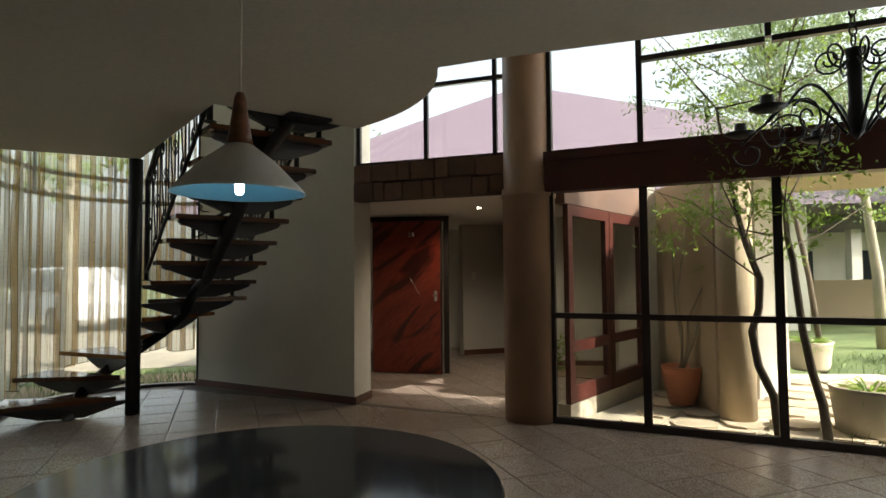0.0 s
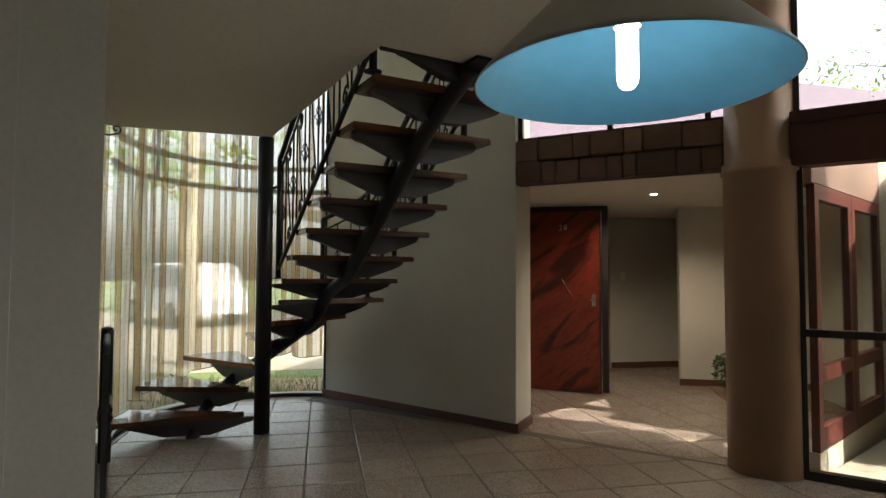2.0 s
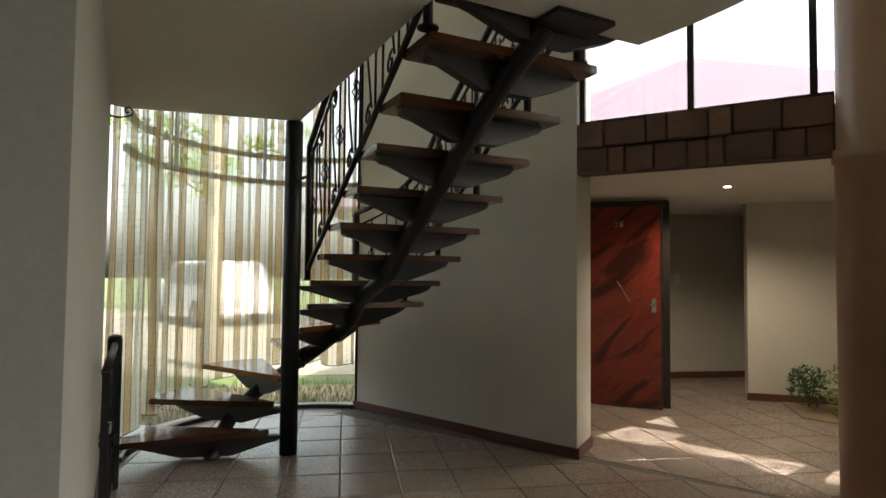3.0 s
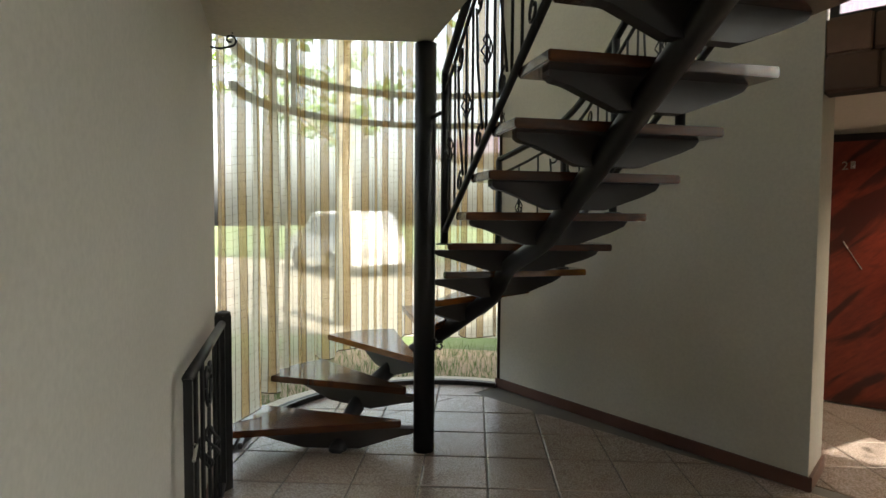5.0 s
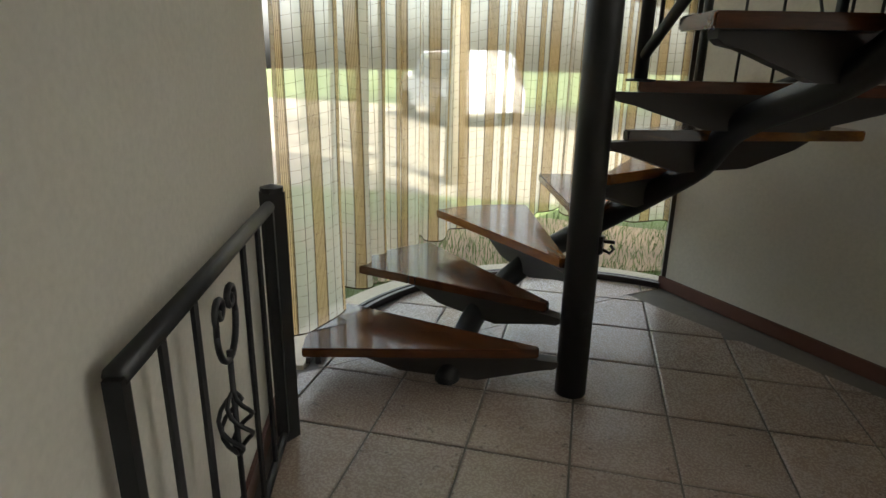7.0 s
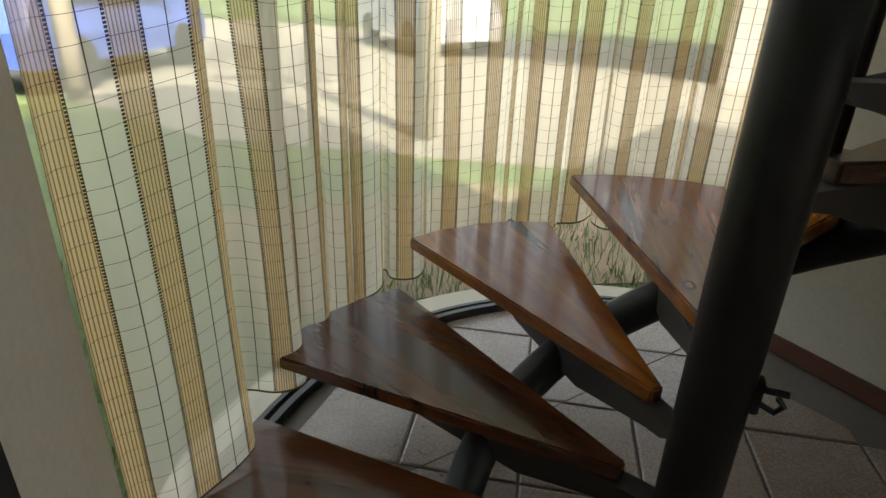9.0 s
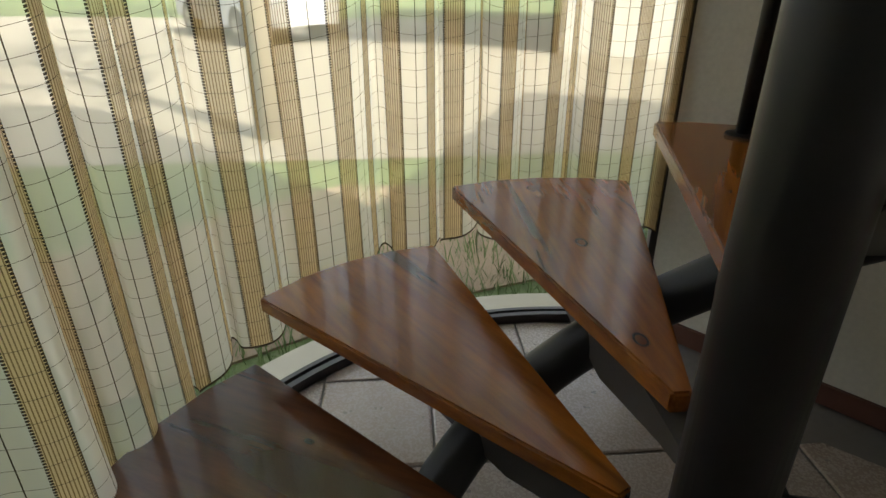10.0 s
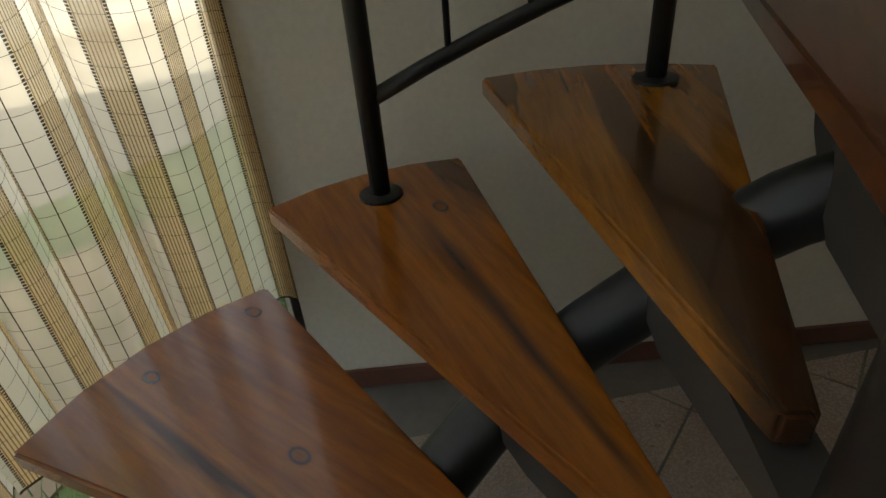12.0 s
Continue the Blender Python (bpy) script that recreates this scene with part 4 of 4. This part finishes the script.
setting("wall_court", wall_box((2.36, 5.62), (2.16, 7.0), 0.14, -0.15, 2.20, -1), OUTWALL, "tan rendered courtyard wall in shade", "wall")
setting("wall_court_far", wall_box((3.0, 6.23), (3.72, 7.12), 0.2, -0.15, 2.25, 1), PALEWALL, "pale rendered courtyard wall with dappled light", "wall")
setting("column_court", lathe([(0.15, -0.15), (0.15, 2.25)], 40, (2.48, 5.45)), OUTWALL, "round tan rendered courtyard column", "column", True)
# Added slab hidden behind the header beam; blocks sun from the courtyard walls.
setting("shade_canopy_court", prism([(2.62, 7.2), (2.62, 5.5), (2.75, 5.3), (5.8, 5.1), (5.8, 7.0), (3.7, 7.9), (2.62, 7.6)], 2.255, 2.33), OUTWALL, "unseen flat canopy added to shade the courtyard walls", "roof")


def blade_bm(bm, base, direction, length, width, droop, segs=4):
    """A long leaf as a bent strip with a folded middle."""
    base, direction = Vector(base), Vector(direction).normalized()
    side = direction.cross(Vector((0, 0, 1)))
    side = side.normalized() if side.length > 1e-3 else Vector((1, 0, 0))
    prev = None
    for k in range(segs + 1):
        f = k / segs
        p = base + direction * length * f - Vector((0, 0, 1)) * droop * length * f * f
        w = width * (1 - f) ** 0.7 * (0.5 + min(1, f * 3) * 0.5)
        row = [bm.verts.new(p + side * w), bm.verts.new(p - Vector((0, 0, w * 0.5))), bm.verts.new(p - side * w)]
        if prev:
            bm.faces.new((prev[0], prev[1], row[1], row[0]))
            bm.faces.new((prev[1], prev[2], row[2], row[1]))
        prev = row


def leaf_bm(bm, p, n, u, size):
    """A small pointed leaf bent along its middle."""
    v = n.cross(u)
    a, b = p - u * size * 0.5, p + u * size * 0.5
    c0, c1 = p + v * size * 0.2 + n * size * 0.06, p - v * size * 0.2 + n * size * 0.06
    va, vb, v0, v1 = (bm.verts.new(q) for q in (a, b, c0, c1))
    bm.faces.new((va, vb, v0))
    bm.faces.new((va, v1, vb))


def rand_dir(rng):
    while True:
        v = Vector((rng.uniform(-1, 1), rng.uniform(-1, 1), rng.uniform(-1, 1)))
        if 0.05 < v.length < 1:
            return v.normalized()


def tree(label, trunk_pts, radii, limbs, clumps, leaves, leaf_size, bark, leaf, seed, spread=0.35):
    """A tapered trunk, bent limbs and a crown of many small leaves in uneven clumps."""
    rng = random.Random(seed)
    tr = thing("tree", label, "tree")
    part("trunk", bar(trunk_pts, radii, 10), bark, tr, "", True)
    tips = []
    top = [Vector(p) for p in trunk_pts]
    for k in range(limbs):
        base = top[rng.randrange(len(top) // 2, len(top))]
        dr = rand_dir(rng)
        dr.z = abs(dr.z) * 0.7 + 0.25
        ln = rng.uniform(0.5, 1.1) * spread * 3
        pts = [base + dr * ln * f + Vector((rng.uniform(-1, 1), rng.uniform(-1, 1), rng.uniform(-0.5, 1))) * 0.06 * ln * (f > 0) for f in (0, 0.3, 0.6, 1.0)]
        part("limb", bar(pts, [radii[-1] * 0.8, radii[-1] * 0.6, radii[-1] * 0.4, radii[-1] * 0.2], 6), bark, tr, "", True)
        tips += pts[1:]
    bm = bmesh.new()
    for c in range(clumps):
        cc = tips[rng.randrange(len(tips))] + rand_dir(rng) * spread * rng.uniform(0.1, 1.0)
        sz = spread * rng.uniform(0.25, 0.7)
        for _ in range(leaves):
            o = rand_dir(rng) * sz * rng.random() ** 0.5
            o.z *= 0.55
            leaf_bm(bm, cc + o, rand_dir(rng), rand_dir(rng), leaf_size * rng.uniform(0.6, 1.3))
    part("crown", bm, leaf, tr)
    return tr


tree("young courtyard tree with a leaning trunk and light green leaves", [(2.52, 4.79, -0.1), (2.48, 4.78, 0.29), (2.37, 4.78, 0.53), (2.33, 4.78, 0.79), (2.39, 4.78, 0.97), (2.41, 4.79, 1.2), (2.36, 4.80, 1.34), (2.31, 4.82, 1.52), (2.24, 4.85, 1.91), (2.18, 4.95, 2.6)], [0.036, 0.033, 0.031, 0.029, 0.028, 0.027, 0.025, 0.022, 0.018, 0.011], 8, 46, 40, 0.055, BARK, LEAF, 21, 0.42)
tree("slender courtyard tree with a crooked trunk and bright leaves", [(2.85, 4.73, -0.1), (2.81, 4.73, 0.25), (2.74, 4.72, 0.48), (2.68, 4.72, 0.8), (2.65, 4.72, 1.08), (2.63, 4.73, 1.34), (2.60, 4.74, 1.51), (2.60, 4.76, 1.77), (2.56, 4.80, 1.97), (2.66, 4.9, 2.7)], [0.036, 0.034, 0.031, 0.029, 0.027, 0.025, 0.023, 0.020, 0.018, 0.011], 9, 54, 40, 0.055, BARK, LEAF, 22, 0.45)
tree("tall feathery garden tree with grey-green leaves", [(4.73, 8.3, -0.15), (4.62, 8.4, 1.2), (4.45, 8.5, 2.4), (4.45, 8.6, 3.4), (4.3, 8.7, 4.3)], [0.04, 0.036, 0.032, 0.026, 0.018], 16, 170, 80, 0.085, BARK, LEAFGREY, 23, 0.85)
tree("tall feathery garden tree behind the courtyard", [(7.4, 11.4, -0.15), (7.3, 11.3, 1.2), (7.2, 11.4, 2.6), (7.0, 11.5, 4.2)], [0.10, 0.09, 0.07, 0.03], 16, 170, 80, 0.085, PALEBARK, LEAFGREY, 24, 0.95)
tree("broad green garden tree beyond the lawn", [(8.6, 17.6, -0.15), (8.7, 17.6, 1.0), (8.5, 17.7, 2.2), (8.6, 17.8, 3.0)], [0.14, 0.12, 0.10, 0.06], 14, 120, 44, 0.2, BARK, LEAF, 25, 1.15)
tree("broad green garden tree by the far wall", [(11.5, 13.5, -0.15), (11.4, 13.5, 1.0), (11.6, 13.6, 2.2), (11.5, 13.5, 3.2)], [0.14, 0.12, 0.10, 0.06], 14, 110, 44, 0.2, BARK, LEAF, 26, 1.15)
for k, (tx, ty) in enumerate(((-6.45, 8.9), (-10.8, 7.6), (-13.9, 18.5), (-4.6, 17.5))):
    tree("garden tree with a grey trunk beyond the bay", [(tx, ty, -0.15), (tx + 0.05, ty, 1.6), (tx - 0.05, ty + 0.1, 3.8), (tx + 0.1, ty, 5.2)], [0.13, 0.115, 0.10, 0.06], 10, 70, 40, 0.2, PALEBARK, LEAFGREY if k % 2 else LEAF, 30 + k, 1.2)

# pots and plants
pot = thing("plant_pot", "round terracotta pot standing on the courtyard paving", "plant pot", "", pose(2.169, 6.007, -0.03))
part("pot_body", lathe([(0.0, 0.0), (0.115, 0.0), (0.13, 0.03), (0.185, 0.28), (0.19, 0.37), (0.175, 0.37), (0.165, 0.33), (0.0, 0.32)], 36), TERRA, pot, "", True)
part("rim", bar([(0.187 * math.cos(a), 0.187 * math.sin(a), 0.365) for a in [k * math.pi / 16 for k in range(32)]], 0.012, 6, True), TERRA, pot)
part("soil", lathe([(0.0, 0.335), (0.166, 0.332)], 24), DIRT, pot)
drac = thing("dracaena", "thin-stemmed dracaena with spiky leaf tufts in the pot", "plant")
rng = random.Random(9)
for tip in ((2.24, 5.95, 1.85), (2.46, 5.80, 1.32), (2.10, 5.98, 1.62), (2.42, 5.85, 1.68), (2.40, 5.8, 1.3)):
    b0 = Vector((2.169 + rng.uniform(-0.06, 0.06), 6.007 + rng.uniform(-0.05, 0.05), 0.29))
    tp = Vector(tip)
    mdp = lerp(b0, tp, 0.45) + Vector((rng.uniform(-0.08, 0.08), 0, 0.05))
    part("stem", bar([b0, lerp(b0, mdp, 0.5) + Vector((0.02, 0, 0)), mdp, lerp(mdp, tp, 0.5), tp], [0.016, 0.014, 0.012, 0.011, 0.010], 7), PALEBARK, drac, "", True)
    bmq = bmesh.new()
    for k in range(34):
        dr = rand_dir(rng)
        dr.z = dr.z * 0.6 + 0.35
        blade_bm(bmq, tp, dr, rng.uniform(0.18, 0.30), 0.009, 0.45)
    part("leaf_tuft", bmq, LEAF, drac)


def planter(x, y, s, label, seed, fern):
    pl = thing("planter", "pale cast-concrete round planter on the paving", "planter", "concrete planters", pose(x, y, -0.04))
    part("bowl", lathe([(0.0, 0.0), (0.21 * s, 0.0), (0.25 * s, 0.04), (0.29 * s, 0.36 * s), (0.31 * s, 0.40 * s), (0.28 * s, 0.40 * s), (0.26 * s, 0.36 * s), (0.0, 0.35 * s)], 40), CONCRETE, pl, "", True)
    part("soil", lathe([(0.0, 0.365 * s), (0.262 * s, 0.362 * s)], 24), DIRT, pl)
    fr = thing("fern", label, "plant")
    rg = random.Random(seed)
    bmq = bmesh.new()
    for k in range(fern):
        a = rg.uniform(0, 6.28)
        dr = Vector((math.cos(a), math.sin(a), rg.uniform(0.4, 1.6)))
        blade_bm(bmq, (x + 0.05 * math.cos(a), y + 0.05 * math.sin(a), 0.34 * s - 0.03), dr, rg.uniform(0.2, 0.45) * s, 0.014, 0.7)
    part("frond", bmq, LEAF, fr)


planter(4.51, 8.25, 0.95, "bushy green fern overflowing its planter", 41, 150)
planter(3.30, 4.98, 0.95, "sparse green plant in a concrete planter", 42, 60)


def bush(label, cx, cy, cz, sx, sy, sz, count, size, material, seed, name="shrub"):
    rg = random.Random(seed)
    sh = thing(name, label, "shrub")
    bmq = bmesh.new()
    for _ in range(count):
        o = rand_dir(rg) * rg.random() ** 0.4
        leaf_bm(bmq, Vector((cx + o.x * sx, cy + o.y * sy, cz + o.z * sz)), rand_dir(rg), rand_dir(rg), size * rg.uniform(0.6, 1.4))
    part("foliage", bmq, material, sh)
    bmq = bmesh.new()
    for k in range(5):
        e = rand_dir(rg)
        tube(bmq, [(cx, cy, cz - sz), (cx + e.x * sx * 0.3, cy + e.y * sy * 0.3, cz), (cx + e.x * sx * 0.6, cy + e.y * sy * 0.6, cz + sz * 0.5)], [size * 0.12, size * 0.1, size * 0.05], 5)
    part("stems", bmq, BARK, sh)


setting("planting_bed", prism([(0.88, 7.5), (1.8, 7.05), (1.9, 8.2), (0.88, 8.2)], 0.001, 0.012), DIRT, "dark earth bed sunk in the hall floor", "planting bed")
bush("small dark-leaved indoor shrub growing by the hall wall", 1.02, 7.82, 0.25, 0.18, 0.18, 0.2, 420, 0.06, LEAFDARK, 51)
bush("low feathery green plant in the hall bed", 1.25, 7.62, 0.28, 0.18, 0.18, 0.28, 260, 0.06, LEAF, 52)
bush("green shrubs beside the garden lawn", 8.4, 7.8, 0.5, 1.0, 0.6, 0.65, 1500, 0.12, LEAF, 53)
bush("dark green hedge shrub beside the lawn", 8.0, 9.3, 0.4, 1.4, 0.8, 0.6, 1600, 0.14, LEAFDARK, 54)
bush("pale rounded shrub outside the bay glass", -3.05, 7.5, 0.1, 0.3, 0.3, 0.28, 500, 0.07, LEAFGREY, 55)

# garden wall, far house
setting("garden_wall", boxes(((3.4, 19.0, -0.2), (30, 19.25, 0.95), None), ((3.4, 18.97, 0.95), (30, 19.28, 1.02), None)), OUTWALL, "low tan rendered garden wall across the lawn", "garden wall")
house = thing("house", "cream house with a verandah behind the garden wall", "house")
part("wall", boxes(((6.0, 27.0, -0.2), (26.0, 27.3, 3.0))), PALEWALL, house)
part("roof", prism([(5.2, 24.5), (26.8, 24.5), (26.8, 28.5), (5.2, 28.5)], 3.0, 3.35), ROOFTILE, house)
for k in range(7):
    part("pillar", boxes(((7.0 + k * 2.6, 25.0, -0.2), (7.4 + k * 2.6, 25.4, 3.0))), PALEWALL, house)
    win = part("window", boxes(((7.9 + k * 2.6, 26.93, 0.9), (9.1 + k * 2.6, 26.99, 2.2))), CARGLASS, house)

# neighbouring wing with a hipped tile roof
wing = thing("house_wing", "hipped clay-tile roof of the neighbouring wing in haze", "house")
part("wall", boxes(((-5.0, 15.0, -0.2), (8.0, 22.0, 2.9))), PALEWALL, wing)


def hip_roof(x0, x1, y0, y1, z0, zr, inset, far):
    bm = bmesh.new()
    c = [bm.verts.new(p) for p in ((x0, y0, z0), (x1, y0, z0), (x1, y1, z0), (x0, y1, z0))]
    ym = (y0 + y1) / 2
    r = [bm.verts.new(p) for p in ((x0 + inset, ym, zr), (x1 - far, ym, zr))]
    for f in ((c[0], c[1], r[1], r[0]), (c[1], c[2], r[1]), (c[2], c[3], r[0], r[1]), (c[3], c[0], r[0]), (c[3], c[2], c[1], c[0])):
        bm.faces.new(f)
    return bm


RX0, RX1, RZ = -8.4, 16.5, 7.2
part("roof", hip_roof(RX0, RX1, 14.3, 22.7, 2.85, RZ, 9.6, 14.9), ROOFTILE, wing)
for k in range(20):
    z = 2.9 + 0.2 * k
    f = (z - 2.85) / (RZ - 2.85)
    y = 14.3 + 4.2 * f
    x0, x1 = RX0 + 9.6 * f, RX1 - 14.9 * f
    part("tile_course", boxes(((x0 + 0.05, y + 0.005, z), (x1 - 0.05, y + 0.10, z + 0.008))), ROOFTILE, wing)


def car(label, m, paint):
    c = thing("car", label, "car", "", m)
    prof = [(-2.1, 0.35), (-2.15, 0.75), (-2.05, 1.05), (-1.75, 1.62), (-1.55, 1.70), (0.35, 1.70), (0.55, 1.64), (1.05, 1.12), (1.85, 1.02), (2.08, 0.90), (2.15, 0.62), (2.1, 0.35)]
    bm = bmesh.new()
    rings = []
    for y, k in ((-0.88, 0.0), (-0.80, 1.0), (0.80, 1.0), (0.88, 0.0)):
        rings.append([bm.verts.new((x * (0.985 if k == 0 else 1), y * (1 if z < 1.1 else 0.86), z if k or z < 1.0 else z - 0.05)) for x, z in prof])
    n = len(prof)
    for a, b in zip(rings, rings[1:]):
        for i in range(n):
            bm.faces.new((a[i], a[(i + 1) % n], b[(i + 1) % n], b[i]))
    bm.faces.new(rings[0][::-1])
    bm.faces.new(rings[-1])
    part("body", bm, paint, c)
    for sg in (-1, 1):
        for x0, x1, x2, x3 in ((-1.62, -0.72, -0.72, -1.35), (-0.62, 0.15, 0.15, -0.62), (0.25, 0.92, 0.42, 0.25)):
            bm = bmesh.new()
            vs = [bm.verts.new((x, sg * y, z)) for x, y, z in ((x0, 0.895, 1.10), (x1, 0.895, 1.10), (x2, 0.78, 1.56), (x3, 0.78, 1.56))]
            vs2 = [bm.verts.new(v.co - Vector((0, sg * 0.02, 0))) for v in vs]
            bm.faces.new(vs)
            bm.faces.new(vs2[::-1])
            for i in range(4):
                bm.faces.new((vs[i], vs2[i], vs2[(i + 1) % 4], vs[(i + 1) % 4]))
            part("window", bm, CARGLASS, c)
        for x in (-1.32, 1.35):
            wl = part("wheel", lathe([(0.20, -0.10), (0.33, -0.10), (0.35, -0.06), (0.35, 0.06), (0.33, 0.10), (0.20, 0.10)], 32), RUBBER, c, "black tyre")
            wl.matrix_basis = pose(x, sg * 0.80, 0.35, 90, 0, 0)
            rm = part("rim", lathe([(0.0, 0.09), (0.06, 0.095), (0.18, 0.07), (0.20, 0.10)], 24), CHROME, wl, "alloy rim")
            if sg > 0:
                rm.matrix_basis = pose(0, 0, 0, 180, 0, 0)
        part("headlight", boxes(((2.02, sg * 0.62 - 0.14, 0.72), (2.135, sg * 0.62 + 0.14, 0.88), None, 0.02)), CHROME, c)
        part("mirror", boxes(((0.75, sg * 0.98 - 0.07, 1.08), (0.88, sg * 0.98 + 0.07, 1.2), None, 0.02)), paint, c)
    part("bumper", boxes(((2.08, -0.8, 0.36), (2.2, 0.8, 0.56), None, 0.03)), RUBBER, c)
    return c


car("white parked utility car on the pale driveway", pose(-11.6, 15.6, -0.14, 0, 0, 150), CARWHITE)
car("blue car parked further along the driveway", pose(-12.6, 8.6, -0.14, 0, 0, 120), CARBLUE)

# grass tufts outside the bay
rng = random.Random(77)
bm = bmesh.new()
for _ in range(5200):
    a, r = radians(rng.uniform(85, 225)), rng.uniform(1.42, 3.2)
    p = Vector((BAY_C.x + r * math.cos(a), BAY_C.y + r * math.sin(a), -0.15))
    h = rng.uniform(0.06, 0.22) * (1.0 if r > 1.6 else 1.2)
    blade_bm(bm, p, (rng.uniform(-0.5, 0.5), rng.uniform(-0.5, 0.5), 1), h, 0.005, 0.25, 2)
tagged(part("grass_tufts", bm, BLADE), "loose green grass blades outside the bay", "grass", "", "stuff")
bm = bmesh.new()
for _ in range(2500):
    p = Vector((rng.uniform(3.0, 5.2), rng.uniform(4.4, 5.2), -0.06)) if rng.random() < 0.3 else Vector((rng.uniform(4.6, 8.5), rng.uniform(7.5, 10.5), -0.15))
    blade_bm(bm, p, (rng.uniform(-0.6, 0.6), rng.uniform(-0.6, 0.6), 1), rng.uniform(0.06, 0.2), 0.006, 0.3, 2)
tagged(part("grass_tufts", bm, BLADE), "green grass along the courtyard edge", "grass", "", "stuff")

# ---- floor tiles ----
U, V2 = Vector((0.1653, -0.3553)), Vector((0.3200, 0.1489))
T0 = Vector((-2.795, 5.66))
REGIONS = [
    [(-5.6, -2.98), (5.73, -2.98), (5.73, 2.87), (-2.33, 2.87), (-5.6, -0.64)],
    [(-2.33, 2.87), (5.73, 2.87), (5.73, 3.5), (0.83, 5.09), (-3.14, 6.64), (-3.95, 4.60)],
    [(-3.14, 6.64), *[tuple(bay(a, BAY_R - 0.036).xy) for a in range(100, 220, 6)], (-3.95, 4.60)],
    [(-1.03, 5.817), (0.83, 5.09), (2.0, 6.78), (1.4, 10.3), (-1.68, 10.3), (-1.68, 6.1)],
]


def clip(poly, region):
    """The part of a convex polygon inside a convex, counter-clockwise region."""
    out = [Vector(p) for p in poly]
    n = len(region)
    for i in range(n):
        a, b = Vector(region[i]), Vector(region[(i + 1) % n])
        e = b - a
        src, out = out, []
        for k, p in enumerate(src):
            q = src[(k + 1) % len(src)]
            sp, sq = e.cross(p - a), e.cross(q - a)
            if sp >= 0:
                out.append(p)
            if (sp > 0 > sq) or (sp < 0 < sq):
                out.append(p + (q - p) * (sp / (sp - sq)))
        if len(out) < 3:
            return []
    return out


def area(poly):
    return 0.5 * abs(sum(poly[i][0] * poly[(i + 1) % len(poly)][1] - poly[(i + 1) % len(poly)][0] * poly[i][1] for i in range(len(poly))))


def tile_mesh(poly):
    """A tile with a softly rounded top edge; poly is about its own centre."""
    bm = bmesh.new()
    inner = [p * 0.965 for p in poly]
    lo = [bm.verts.new((p.x, p.y, -0.008)) for p in poly]
    md = [bm.verts.new((p.x, p.y, -0.003)) for p in poly]
    hi = [bm.verts.new((p.x, p.y, 0.0)) for p in inner]
    n = len(poly)
    bm.faces.new(hi)
    for i in range(n):
        j = (i + 1) % n
        bm.faces.new((lo[i], lo[j], md[j], md[i]))
        bm.faces.new((md[i], md[j], hi[j], hi[i]))
    return mesh_of("tile", bm, TILE)


g = 0.978
quad = [(U * (0.5 * g * a) + V2 * (0.5 * g * b)) for a, b in ((-1, -1), (1, -1), (1, 1), (-1, 1))]
if (quad[1] - quad[0]).cross(quad[2] - quad[1]) < 0:
    quad.reverse()
whole = tile_mesh(quad)
rest_v, rest_f = [], []
count = 0
for i in range(-40, 40):
    for j in range(-40, 40):
        c = T0 + U * (i + 0.5) + V2 * (j + 0.5)
        if not (-6 < c.x < 6.0 and -3.3 < c.y < 10.5):
            continue
        cell = [c + q for q in quad]
        for reg in REGIONS:
            out = clip(cell, reg)
            if len(out) < 3 or area(out) < 0.002:
                continue
            ctr = sum(out, Vector((0, 0))) / len(out)
            if ctr.y > 2.9 and count < 300:
                full = abs(area(out) - area(cell)) < 1e-5
                me = whole if full else tile_mesh([p - ctr for p in out])
                ob = new("tile", me)
                ob.location = (c.x, c.y, 0) if full else (ctr.x, ctr.y, 0)
                ob.parent = floor
                count += 1
            else:
                k0 = len(rest_v)
                rest_v += [(p.x, p.y, 0.0) for p in out] + [(p.x, p.y, -0.008) for p in out]
                n = len(out)
                rest_f.append(tuple(range(k0, k0 + n)))
                for q in range(n):
                    w = (q + 1) % n
                    rest_f.append((k0 + n + q, k0 + n + w, k0 + w, k0 + q))
me = bpy.data.meshes.new("tiles")
me.from_pydata(rest_v, [], rest_f)
me.materials.append(TILE)
tl = new("tile_field", me)
tl.parent = floor
tagged(tl, "", "", "", "stuff")
